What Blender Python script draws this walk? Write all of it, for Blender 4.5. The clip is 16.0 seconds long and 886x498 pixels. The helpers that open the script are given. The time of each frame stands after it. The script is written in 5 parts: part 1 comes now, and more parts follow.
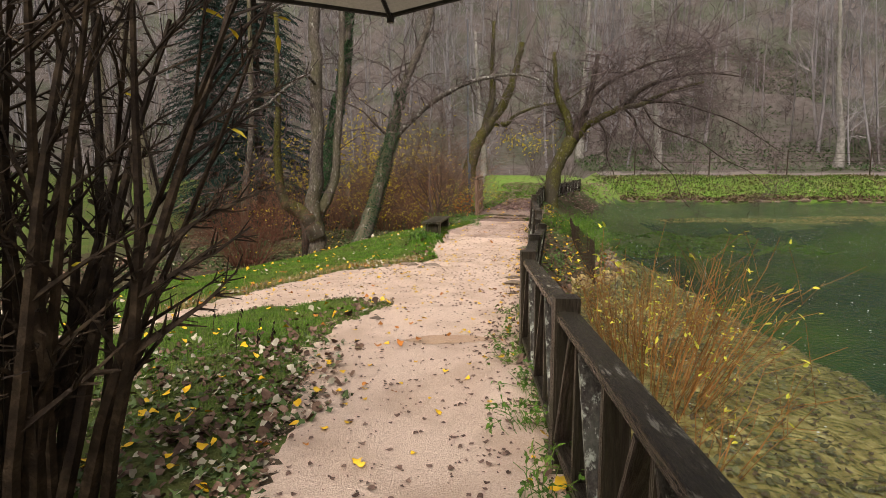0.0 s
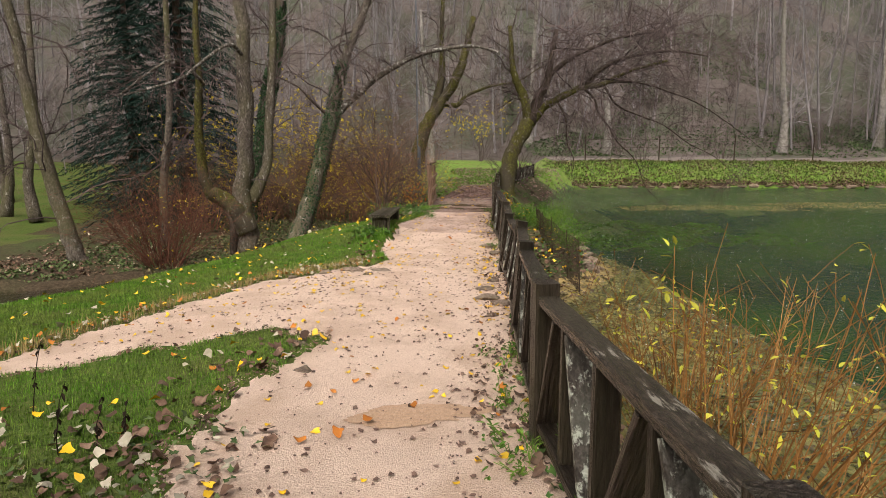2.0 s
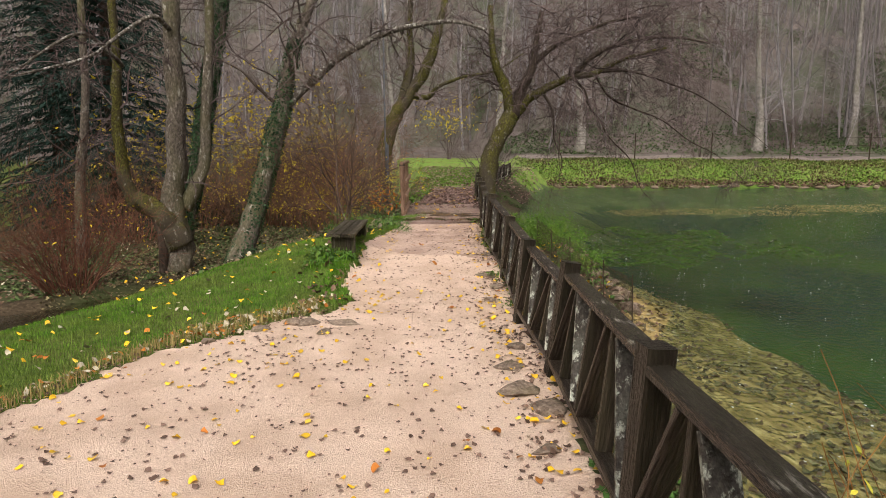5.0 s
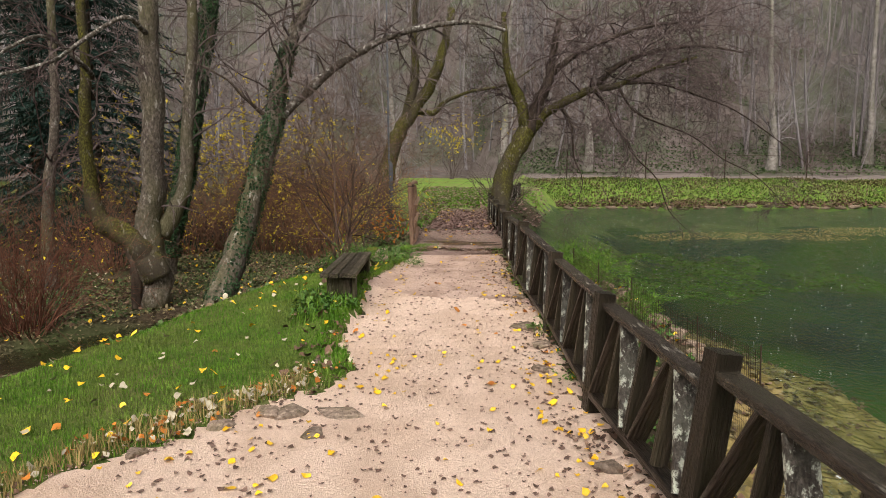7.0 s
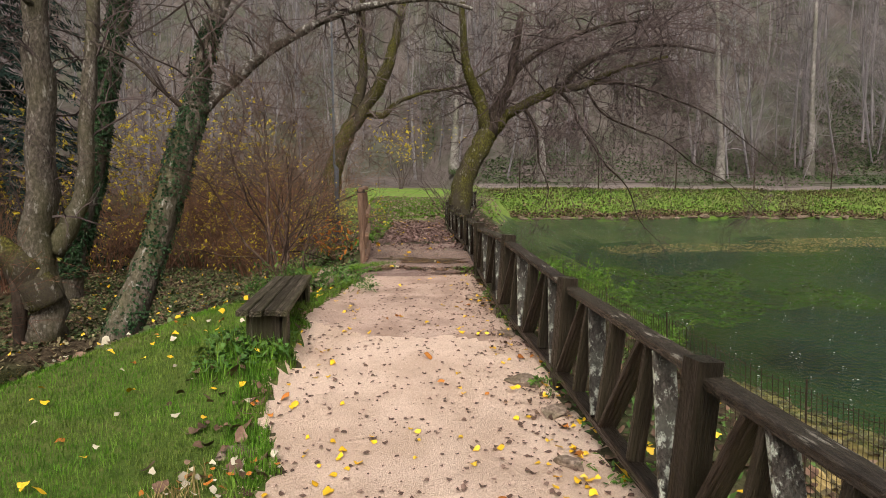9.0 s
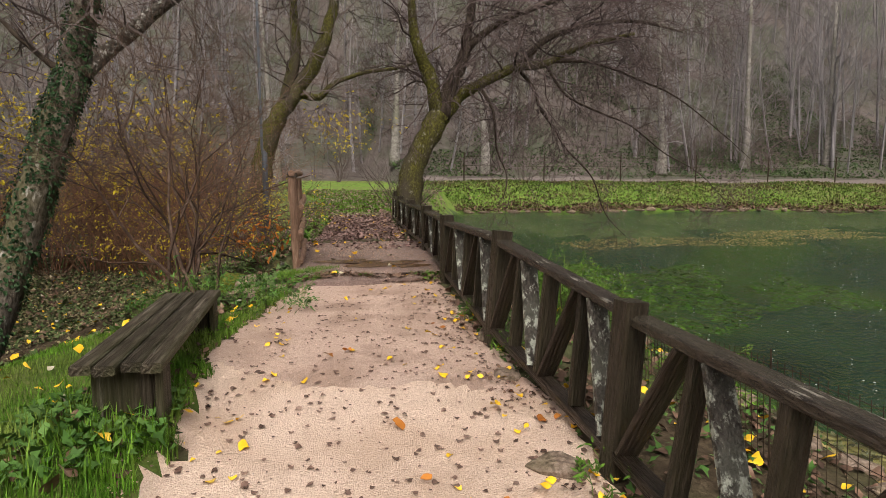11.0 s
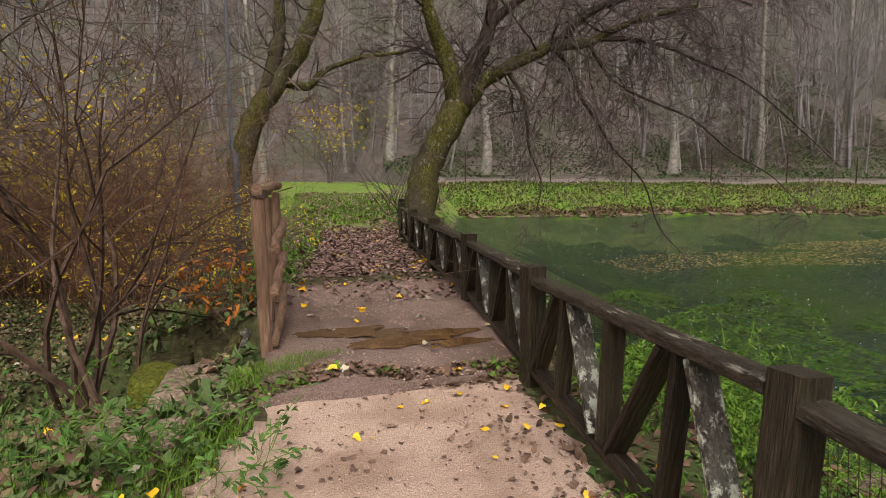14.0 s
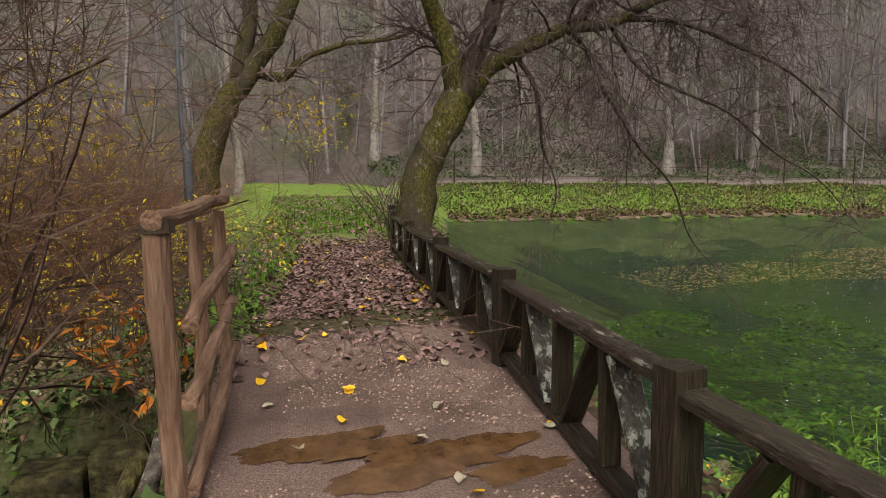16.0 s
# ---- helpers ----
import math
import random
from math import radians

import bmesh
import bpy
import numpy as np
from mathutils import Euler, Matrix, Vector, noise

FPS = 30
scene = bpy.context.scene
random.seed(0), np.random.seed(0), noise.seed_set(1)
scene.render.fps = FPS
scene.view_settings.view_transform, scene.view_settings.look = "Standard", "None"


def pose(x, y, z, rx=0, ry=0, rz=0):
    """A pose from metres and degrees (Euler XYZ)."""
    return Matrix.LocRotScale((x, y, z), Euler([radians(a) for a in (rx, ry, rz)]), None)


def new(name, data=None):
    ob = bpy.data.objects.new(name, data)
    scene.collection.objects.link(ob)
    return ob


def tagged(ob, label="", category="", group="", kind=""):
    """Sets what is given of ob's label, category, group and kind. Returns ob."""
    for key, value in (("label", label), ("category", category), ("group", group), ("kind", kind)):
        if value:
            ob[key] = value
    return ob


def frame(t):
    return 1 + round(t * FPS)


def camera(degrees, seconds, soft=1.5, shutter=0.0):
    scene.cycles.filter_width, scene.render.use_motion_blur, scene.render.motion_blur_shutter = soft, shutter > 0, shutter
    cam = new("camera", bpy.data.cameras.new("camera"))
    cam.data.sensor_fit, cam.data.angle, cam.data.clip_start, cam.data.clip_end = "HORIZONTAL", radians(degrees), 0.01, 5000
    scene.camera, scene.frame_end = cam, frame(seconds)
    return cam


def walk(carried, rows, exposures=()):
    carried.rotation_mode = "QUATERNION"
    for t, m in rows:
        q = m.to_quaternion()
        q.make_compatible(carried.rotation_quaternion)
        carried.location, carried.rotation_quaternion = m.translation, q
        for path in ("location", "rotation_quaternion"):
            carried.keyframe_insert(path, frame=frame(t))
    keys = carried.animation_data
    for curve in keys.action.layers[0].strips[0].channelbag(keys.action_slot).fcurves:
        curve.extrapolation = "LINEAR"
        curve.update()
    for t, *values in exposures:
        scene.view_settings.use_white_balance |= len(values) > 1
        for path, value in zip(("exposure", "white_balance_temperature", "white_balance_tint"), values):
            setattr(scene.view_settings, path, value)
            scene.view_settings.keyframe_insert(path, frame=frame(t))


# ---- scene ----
cam = camera(72.4, 16.0, soft=0.8)
METRES, EYE, TILT, LEAN, TURN = 16.0, 1.5, -7.0, 0.0, 0.0
ROWS = [
    (0.0, 0.0, 0.0, 0.0, 0.0, 0.0, -0.0),
    (0.5, -0.0048, 0.0312, 0.0024, -1.34, -0.24, -0.02),
    (1.0, -0.0077, 0.0623, 0.0048, -3.44, -0.5, 0.33),
    (1.5, -0.0055, 0.0967, 0.0096, -4.29, -0.82, 0.41),
    (2.0, -0.0058, 0.1319, 0.0154, -5.15, -1.41, 0.57),
    (2.5, -0.004, 0.1665, 0.0189, -7.59, -1.87, 0.8),
    (3.0, -0.002, 0.1966, 0.0233, -8.09, -1.98, 1.01),
    (3.5, -0.0018, 0.2278, 0.0282, -8.67, -2.06, 0.89),
    (6.0, -0.0106, 0.3746, 0.0489, -8.62, -0.78, 0.9),
    (6.5, -0.0083, 0.4069, 0.0524, -8.67, -0.13, 0.87),
    (7.0, -0.0081, 0.4348, 0.0555, -8.72, 0.13, 0.97),
    (7.5, -0.0077, 0.4642, 0.0574, -9.16, 0.42, 0.87),
    (8.0, -0.0038, 0.4965, 0.0595, -10.91, 0.73, 1.18),
    (8.5, -0.0037, 0.5266, 0.0619, -12.1, 0.91, 1.23),
    (9.0, 0.0002, 0.5561, 0.0634, -13.72, 1.07, 1.44),
    (9.5, 0.0061, 0.5846, 0.0656, -15.05, 1.03, 1.7),
    (10.0, 0.008, 0.6153, 0.0665, -16.89, 0.74, 1.79),
    (12.5, 0.0336, 0.7777, 0.0805, -20.84, 0.26, 2.37),
    (13.0, 0.0374, 0.8116, 0.0858, -20.94, 0.18, 2.24),
    (13.5, 0.041, 0.841, 0.0931, -20.65, 0.16, 2.39),
    (14.0, 0.0452, 0.8672, 0.1039, -20.43, 0.24, 2.29),
    (14.5, 0.0535, 0.8951, 0.1092, -20.6, 0.26, 2.45),
    (15.0, 0.0593, 0.9229, 0.1127, -20.84, 0.23, 2.39),
    (15.5, 0.0632, 0.9524, 0.1163, -21.5, 0.24, 2.4),
    (16.0, 0.071, 0.9817, 0.1227, -21.97, 0.19, 2.59),
]
walk(cam, [(t, pose(0, 0, EYE, TILT, LEAN, TURN) @ pose(METRES * x, METRES * y, METRES * z, 90 + pitch, roll, yaw)) for t, x, y, z, yaw, pitch, roll in ROWS],
     [(0, .54, 7100, 13), (3.5, .56, 7050, 13), (8, .54, 7000, 12), (10, .48, 7000, 12), (12.5, .44, 7100, 13), (16, .40, 7200, 13)])

# ---------------------------------------------------------------- light
SUN_EL, SUN_ROT = radians(48), radians(200)
world = bpy.data.worlds.new("overcast")
scene.world = world
world.use_nodes = True
wn, wl = world.node_tree.nodes, world.node_tree.links
sky = wn.new("ShaderNodeTexSky")
sky.sky_type, sky.sun_disc = "NISHITA", False
sky.sun_elevation, sky.sun_rotation = SUN_EL, SUN_ROT
sky.air_density, sky.dust_density, sky.ozone_density = 1.0, 6.0, 0.5
dull = wn.new("ShaderNodeHueSaturation")
dull.inputs["Saturation"].default_value = 0.22
wl.new(sky.outputs[0], dull.inputs["Color"])
wl.new(dull.outputs[0], wn["Background"].inputs["Color"])
wn["Background"].inputs["Strength"].default_value = 0.15
sun = new("sun", bpy.data.lights.new("sun", "SUN"))
sun.data.energy, sun.data.angle, sun.data.color = 0.7, radians(40), (1.0, 0.97, 0.93)
sun.rotation_euler = (radians(90) - SUN_EL, 0, radians(180) - SUN_ROT)

RNG = random.Random(7)
NPR = np.random.RandomState(11)


# ---------------------------------------------------------------- materials
def material(name, colours, scale, rough=0.8, bump=0.3, bump_scale=None, stain=None, stain_scale=0.6, spec=0.1, island=0.0, detail=8.0, metal=0.0, stretch=None, objrand=0.0, patch=None):
    """A two-scale noise material: colours blended by fine noise, stain (colour, amount) by coarse noise, patch (colour, scale, low, high) in sharp flakes, relief by bump."""
    m = bpy.data.materials.new(name)
    m.use_nodes = True
    n, l = m.node_tree.nodes, m.node_tree.links
    b = n["Principled BSDF"]
    tc = n.new("ShaderNodeTexCoord")
    vec = tc.outputs["Object"]
    if stretch:
        mp = n.new("ShaderNodeMapping")
        mp.inputs["Scale"].default_value = stretch
        l.new(vec, mp.inputs["Vector"])
        vec = mp.outputs[0]
    fine = n.new("ShaderNodeTexNoise")
    fine.inputs["Scale"].default_value, fine.inputs["Detail"].default_value, fine.inputs["Roughness"].default_value = scale, detail, 0.65
    l.new(vec, fine.inputs["Vector"])
    ramp = n.new("ShaderNodeValToRGB")
    k = len(colours)
    while len(ramp.color_ramp.elements) < k:
        ramp.color_ramp.elements.new(0.5)
    for i, c in enumerate(colours):
        ramp.color_ramp.elements[i].position = 0.3 + 0.4 * i / max(k - 1, 1)
        ramp.color_ramp.elements[i].color = (*c, 1)
    l.new(fine.outputs[0], ramp.inputs[0])
    col = ramp.outputs[0]
    if stain:
        big = n.new("ShaderNodeTexNoise")
        big.inputs["Scale"].default_value, big.inputs["Detail"].default_value = stain_scale, 5
        l.new(vec, big.inputs["Vector"])
        r2 = n.new("ShaderNodeValToRGB")
        r2.color_ramp.elements[0].position, r2.color_ramp.elements[1].position = 0.45, 0.62
        l.new(big.outputs[0], r2.inputs[0])
        am = n.new("ShaderNodeMath")
        am.operation = "MULTIPLY"
        am.inputs[1].default_value = stain[1]
        l.new(r2.outputs[0], am.inputs[0])
        mx = n.new("ShaderNodeMix")
        mx.data_type = "RGBA"
        l.new(am.outputs[0], mx.inputs[0])
        l.new(col, mx.inputs[6])
        mx.inputs[7].default_value = (*stain[0], 1)
        col = mx.outputs[2]
    if patch:
        flake = n.new("ShaderNodeTexNoise")
        flake.inputs["Scale"].default_value, flake.inputs["Detail"].default_value, flake.inputs["Roughness"].default_value = patch[1], 9, 0.7
        l.new(vec, flake.inputs["Vector"])
        r3 = n.new("ShaderNodeValToRGB")
        r3.color_ramp.elements[0].position, r3.color_ramp.elements[1].position = patch[2], patch[3]
        l.new(flake.outputs[0], r3.inputs[0])
        m3 = n.new("ShaderNodeMix")
        m3.data_type = "RGBA"
        l.new(r3.outputs[0], m3.inputs[0])
        l.new(col, m3.inputs[6])
        m3.inputs[7].default_value = (*patch[0], 1)
        col = m3.outputs[2]
    if island or objrand:
        hs = n.new("ShaderNodeHueSaturation")
        if island:
            src = n.new("ShaderNodeNewGeometry").outputs["Random Per Island"]
        else:
            src = n.new("ShaderNodeObjectInfo").outputs["Random"]
        mr = n.new("ShaderNodeMapRange")
        amt = island or objrand
        mr.inputs[3].default_value, mr.inputs[4].default_value = 1 - amt, 1 + amt
        l.new(src, mr.inputs[0])
        l.new(mr.outputs[0], hs.inputs["Value"])
        l.new(col, hs.inputs["Color"])
        col = hs.outputs[0]
    l.new(col, b.inputs["Base Color"])
    b.inputs["Roughness"].default_value = rough
    b.inputs["Specular IOR Level"].default_value = spec
    b.inputs["Metallic"].default_value = metal
    if bump:
        bn = n.new("ShaderNodeTexNoise")
        bn.inputs["Scale"].default_value, bn.inputs["Detail"].default_value = bump_scale or scale * 1.5, 6
        l.new(vec, bn.inputs["Vector"])
        bp = n.new("ShaderNodeBump")
        bp.inputs["Strength"].default_value, bp.inputs["Distance"].default_value = bump, 0.03
        l.new(bn.outputs[0], bp.inputs["Height"])
        l.new(bp.outputs[0], b.inputs["Normal"])
    return m


M_GRAVEL = material("pink_gravel", [(0.49, 0.345, 0.27), (0.68, 0.52, 0.42), (0.82, 0.67, 0.56)], 95, 0.75, 0.8, 120, ((0.45, 0.315, 0.23), 0.5), 1.7, patch=((0.27, 0.18, 0.135), 21, 0.63, 0.73))
M_DECK = material("wet_concrete", [(0.10, 0.068, 0.06), (0.22, 0.152, 0.132), (0.40, 0.30, 0.26)], 85, 0.34, 0.9, 110, ((0.11, 0.072, 0.06), 0.75), 1.4, patch=((0.065, 0.043, 0.035), 9, 0.60, 0.72))
M_PUDDLE = material("brown_puddle", [(0.05, 0.026, 0.012), (0.095, 0.05, 0.021), (0.15, 0.085, 0.04)], 9, 0.05, 0.08, 14, spec=0.5)
M_MUD = material("wet_mud", [(0.36, 0.235, 0.155), (0.50, 0.345, 0.24)], 30, 0.4, 0.5, 50)
M_SOIL = material("leafy_soil", [(0.025, 0.019, 0.012), (0.06, 0.044, 0.028), (0.11, 0.085, 0.055)], 14, 0.85, 0.8, 22, ((0.06, 0.10, 0.03), 0.6), 0.35)
M_TURF = material("turf", [(0.035, 0.055, 0.012), (0.065, 0.105, 0.02), (0.11, 0.125, 0.038)], 16, 0.85, 0.7, 40, ((0.13, 0.11, 0.05), 0.4), 0.8)
M_LAWN = material("far_lawn", [(0.07, 0.135, 0.024), (0.135, 0.235, 0.04), (0.20, 0.255, 0.066)], 3, 0.9, 0.8, 9, ((0.16, 0.135, 0.07), 0.4), 0.25)
M_HILL = material("forest_floor", [(0.066, 0.056, 0.050), (0.112, 0.094, 0.086), (0.155, 0.132, 0.122)], 1.2, 0.9, 0.8, 3, ((0.055, 0.08, 0.042), 0.55), 0.16)
M_ROAD = material("gravel_road", [(0.13, 0.105, 0.10), (0.20, 0.17, 0.16)], 6, 0.8, 0.3)
M_BED = material("pond_bed", [(0.11, 0.078, 0.03), (0.32, 0.23, 0.095), (0.60, 0.46, 0.24)], 7, 0.9, 1.0, 12, ((0.13, 0.125, 0.04), 0.5), 0.8, stretch=(1, 0.5, 1), patch=((0.06, 0.05, 0.018), 5, 0.55, 0.65))
M_DEEP = material("deep_bed", [(0.006, 0.028, 0.022), (0.011, 0.042, 0.028), (0.024, 0.062, 0.027)], 1.3, 0.9, 0.0, None, ((0.04, 0.09, 0.012), 0.75), 0.16)
M_SILT = material("green_silt", [(0.045, 0.075, 0.03), (0.09, 0.125, 0.05), (0.14, 0.165, 0.075)], 1.1, 0.9, 0.2, 4, ((0.03, 0.07, 0.03), 0.5), 0.3)
M_BARK = material("grey_bark", [(0.035, 0.029, 0.023), (0.095, 0.080, 0.066), (0.20, 0.172, 0.145)], 22, 0.85, 1.0, 30, ((0.09, 0.09, 0.035), 0.55), 0.9, stretch=(1, 1, 0.5), patch=((0.30, 0.285, 0.25), 8, 0.57, 0.66))
M_MOSSY = material("mossy_bark", [(0.018, 0.014, 0.009), (0.062, 0.058, 0.017), (0.155, 0.148, 0.034)], 30, 0.95, 1.0, 44, ((0.055, 0.045, 0.038), 0.8), 1.4, stretch=(1, 1, 0.6), patch=((0.20, 0.185, 0.16), 9, 0.575, 0.66))
M_DARKBARK = material("dark_wet_bark", [(0.018, 0.013, 0.010), (0.045, 0.034, 0.026), (0.085, 0.066, 0.05)], 12, 0.7, 0.7, 25, stretch=(1, 1, 0.4), island=0.3)
M_PALEBRANCH = material("pale_lichened_branch", [(0.03, 0.026, 0.022), (0.085, 0.075, 0.064), (0.19, 0.172, 0.15)], 18, 0.85, 0.8, 30, patch=((0.42, 0.41, 0.38), 11, 0.53, 0.62))
M_TWIG = material("purple_brown_twigs", [(0.06, 0.045, 0.043), (0.105, 0.083, 0.078), (0.165, 0.138, 0.13)], 5, 0.85, 0.0, island=0.35)
M_CROWN = material("wet_purple_twigs", [(0.045, 0.031, 0.030), (0.082, 0.060, 0.058), (0.135, 0.108, 0.104)], 5, 0.7, 0.0, island=0.45)
# haze is painted in: the woods' colour is shifted to a bluish grey
M_WOODS = material("hazed_bare_woods", [(0.160, 0.149, 0.157), (0.221, 0.207, 0.215), (0.282, 0.267, 0.276)], 0.8, 0.9, 0.0, None, ((0.205, 0.174, 0.168), 0.5), 0.05, island=0.25)
M_REDTWIG = material("red_brown_stems", [(0.085, 0.041, 0.027), (0.165, 0.088, 0.057), (0.25, 0.155, 0.105)], 3, 0.75, 0.0, island=0.45)
M_ORANGETWIG = material("orange_stems", [(0.10, 0.042, 0.012), (0.19, 0.09, 0.026), (0.28, 0.16, 0.06)], 4, 0.6, 0.0, island=0.4)
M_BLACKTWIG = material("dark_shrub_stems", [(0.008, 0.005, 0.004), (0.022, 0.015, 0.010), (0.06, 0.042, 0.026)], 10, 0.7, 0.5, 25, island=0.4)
M_WOOD = material("wet_dark_timber", [(0.006, 0.0044, 0.0032), (0.019, 0.0138, 0.0100), (0.052, 0.040, 0.031)], 60, 0.30, 0.8, 70, ((0.028, 0.026, 0.015), 0.5), 3, stretch=(0.1, 1, 1), objrand=0.4, spec=0.25, patch=((0.12, 0.11, 0.09), 20, 0.63, 0.70))
M_LICHEN = material("lichened_board", [(0.014, 0.011, 0.009), (0.042, 0.036, 0.030), (0.10, 0.09, 0.078)], 50, 0.45, 0.9, 60, ((0.10, 0.105, 0.085), 0.5), 6, stretch=(0.75, 1, 1), objrand=0.35, spec=0.22, patch=((0.36, 0.385, 0.33), 15, 0.51, 0.57))
# pale flakes: grey lichen, and the sky's sheen painted into the wet rail's colour
M_RAIL = material("worn_wet_sheen_rail", [(0.008, 0.0062, 0.0044), (0.025, 0.019, 0.014), (0.062, 0.050, 0.039)], 60, 0.26, 0.9, 70, ((0.04, 0.036, 0.024), 0.5), 4, stretch=(0.2, 1, 1), objrand=0.35, spec=0.35, patch=((0.18, 0.17, 0.145), 16, 0.59, 0.66))
M_BENCH = material("old_bench_timber", [(0.014, 0.011, 0.008), (0.045, 0.037, 0.027), (0.115, 0.098, 0.076)], 55, 0.5, 0.9, 60, ((0.045, 0.048, 0.020), 0.55), 3, stretch=(0.06, 1, 1), objrand=0.3, patch=((0.20, 0.18, 0.15), 22, 0.60, 0.70))
M_LOG = material("peeled_log", [(0.10, 0.058, 0.040), (0.21, 0.128, 0.088), (0.32, 0.215, 0.155)], 30, 0.55, 0.8, 40, ((0.085, 0.055, 0.042), 0.6), 3.0, stretch=(1, 1, 0.14), objrand=0.2, patch=((0.05, 0.032, 0.024), 13, 0.60, 0.70))
M_STONE = material("mossy_stone", [(0.085, 0.062, 0.047), (0.20, 0.152, 0.118), (0.36, 0.285, 0.23)], 26, 0.75, 1.0, 34, ((0.12, 0.10, 0.05), 0.45), 4.0, objrand=0.3, patch=((0.05, 0.042, 0.026), 9, 0.56, 0.68))
M_METAL = material("grey_pole_paint", [(0.05, 0.055, 0.065), (0.10, 0.11, 0.125)], 6, 0.5, 0.1)
M_WIRE = material("rusty_wire", [(0.03, 0.022, 0.016), (0.07, 0.05, 0.035)], 20, 0.7, 0.0, metal=0.3)
M_GRASS = material("grass_blades", [(0.035, 0.095, 0.010), (0.082, 0.19, 0.018), (0.155, 0.255, 0.042)], 4, 0.55, 0.0, None, ((0.16, 0.155, 0.05), 0.45), 1.3, island=0.45)
M_DRYGRASS = material("tan_grass", [(0.22, 0.17, 0.07), (0.33, 0.26, 0.11)], 3, 0.7, 0.0, island=0.3)
M_IVY = material("ivy_leaves", [(0.012, 0.030, 0.013), (0.024, 0.056, 0.022), (0.055, 0.095, 0.04)], 4, 0.4, 0.0, island=0.5)
M_WEED = material("fresh_weed_leaves", [(0.038, 0.095, 0.014), (0.08, 0.165, 0.023), (0.16, 0.23, 0.042)], 4, 0.5, 0.0, island=0.4)
M_YELLOW = material("yellow_leaves", [(0.62, 0.33, 0.015), (0.78, 0.48, 0.03), (0.80, 0.55, 0.10)], 6, 0.5, 0.0, island=0.25)
M_YBUSH = material("yellow_green_leaves", [(0.36, 0.28, 0.015), (0.55, 0.43, 0.03), (0.62, 0.52, 0.08)], 3, 0.6, 0.0, island=0.35)
M_PALE = material("pale_leaf_undersides", [(0.24, 0.215, 0.15), (0.38, 0.345, 0.26), (0.52, 0.48, 0.38)], 8, 0.6, 0.0, island=0.35)
M_BROWN = material("brown_wet_leaves", [(0.045, 0.026, 0.019), (0.12, 0.072, 0.05), (0.24, 0.165, 0.12)], 7, 0.5, 0.0, island=0.55)
M_ORANGE = material("orange_leaves", [(0.34, 0.10, 0.02), (0.48, 0.20, 0.04)], 6, 0.5, 0.0, island=0.35)
M_IVY2 = material("ground_ivy_leaves", [(0.038, 0.070, 0.022), (0.072, 0.112, 0.038), (0.125, 0.15, 0.068)], 4, 0.5, 0.0, island=0.5)
M_PEBBLE = material("pale_grit", [(0.40, 0.28, 0.225), (0.55, 0.42, 0.35), (0.66, 0.54, 0.46)], 20, 0.7, 0.0, island=0.35)
M_SPLASH = material("splash_foam", [(0.50, 0.55, 0.54), (0.62, 0.66, 0.65)], 20, 0.2, 0.0)
M_PALETRUNK = material("pale_beech_bark", [(0.11, 0.10, 0.09), (0.20, 0.185, 0.17), (0.33, 0.31, 0.29)], 4, 0.9, 0.3, 6, ((0.13, 0.13, 0.09), 0.5), 0.5)
M_BANK = material("bank_herbs", [(0.04, 0.08, 0.016), (0.085, 0.135, 0.026), (0.15, 0.175, 0.055)], 2, 0.6, 0.0, None, ((0.10, 0.068, 0.038), 0.8), 0.45, island=0.55)
M_SHRUB = material("brown_shrub_stems", [(0.03, 0.018, 0.013), (0.075, 0.048, 0.036), (0.13, 0.09, 0.07)], 9, 0.7, 0.5, 25, island=0.3)
M_WILLOWLEAF = material("willow_leaves", [(0.22, 0.26, 0.03), (0.38, 0.38, 0.05), (0.55, 0.45, 0.06)], 3, 0.5, 0.0, island=0.35)
M_WETGRIT = material("wet_grit", [(0.14, 0.10, 0.085), (0.30, 0.23, 0.20)], 30, 0.4, 0.0, island=0.4)
M_TROD = material("trodden_leaf_scraps", [(0.06, 0.036, 0.028), (0.13, 0.08, 0.062), (0.25, 0.17, 0.135)], 9, 0.55, 0.0, island=0.4)
M_GRITPINK = material("pink_grit", [(0.30, 0.205, 0.16), (0.48, 0.36, 0.30)], 20, 0.7, 0.0, island=0.4)
# the path's gravel in a darker tone, for its stretch towards the bridge
M_DARKGRAVEL = material("darker_gravel", [(0.36, 0.24, 0.19), (0.54, 0.395, 0.325), (0.70, 0.55, 0.465)], 95, 0.6, 0.8, 120, ((0.29, 0.19, 0.14), 0.6), 1.9, patch=((0.17, 0.105, 0.085), 19, 0.59, 0.70))
M_GROUNDLEAF = material("dark_ground_leaves", [(0.03, 0.075, 0.018), (0.06, 0.135, 0.03), (0.11, 0.19, 0.05)], 4, 0.45, 0.0, island=0.4)
M_DRIFT = material("purple_brown_leaves", [(0.065, 0.038, 0.034), (0.19, 0.118, 0.105), (0.36, 0.26, 0.235)], 12, 0.4, 0.0, island=0.5)
M_LITTER = material("olive_tan_litter", [(0.075, 0.062, 0.034), (0.155, 0.13, 0.07), (0.27, 0.235, 0.14)], 10, 0.6, 0.0, island=0.55)
M_WATERWEED = material("green_water_weed", [(0.02, 0.07, 0.006), (0.05, 0.13, 0.012), (0.10, 0.20, 0.025)], 3, 0.7, 0.0, island=0.4)
M_DARKSTONE = material("wet_mossy_stone", [(0.012, 0.010, 0.007), (0.04, 0.036, 0.017), (0.10, 0.092, 0.04)], 14, 0.6, 0.9, 22)
M_MOSS = material("bright_moss", [(0.035, 0.045, 0.008), (0.085, 0.095, 0.016), (0.17, 0.165, 0.035)], 40, 0.9, 0.8, 60)
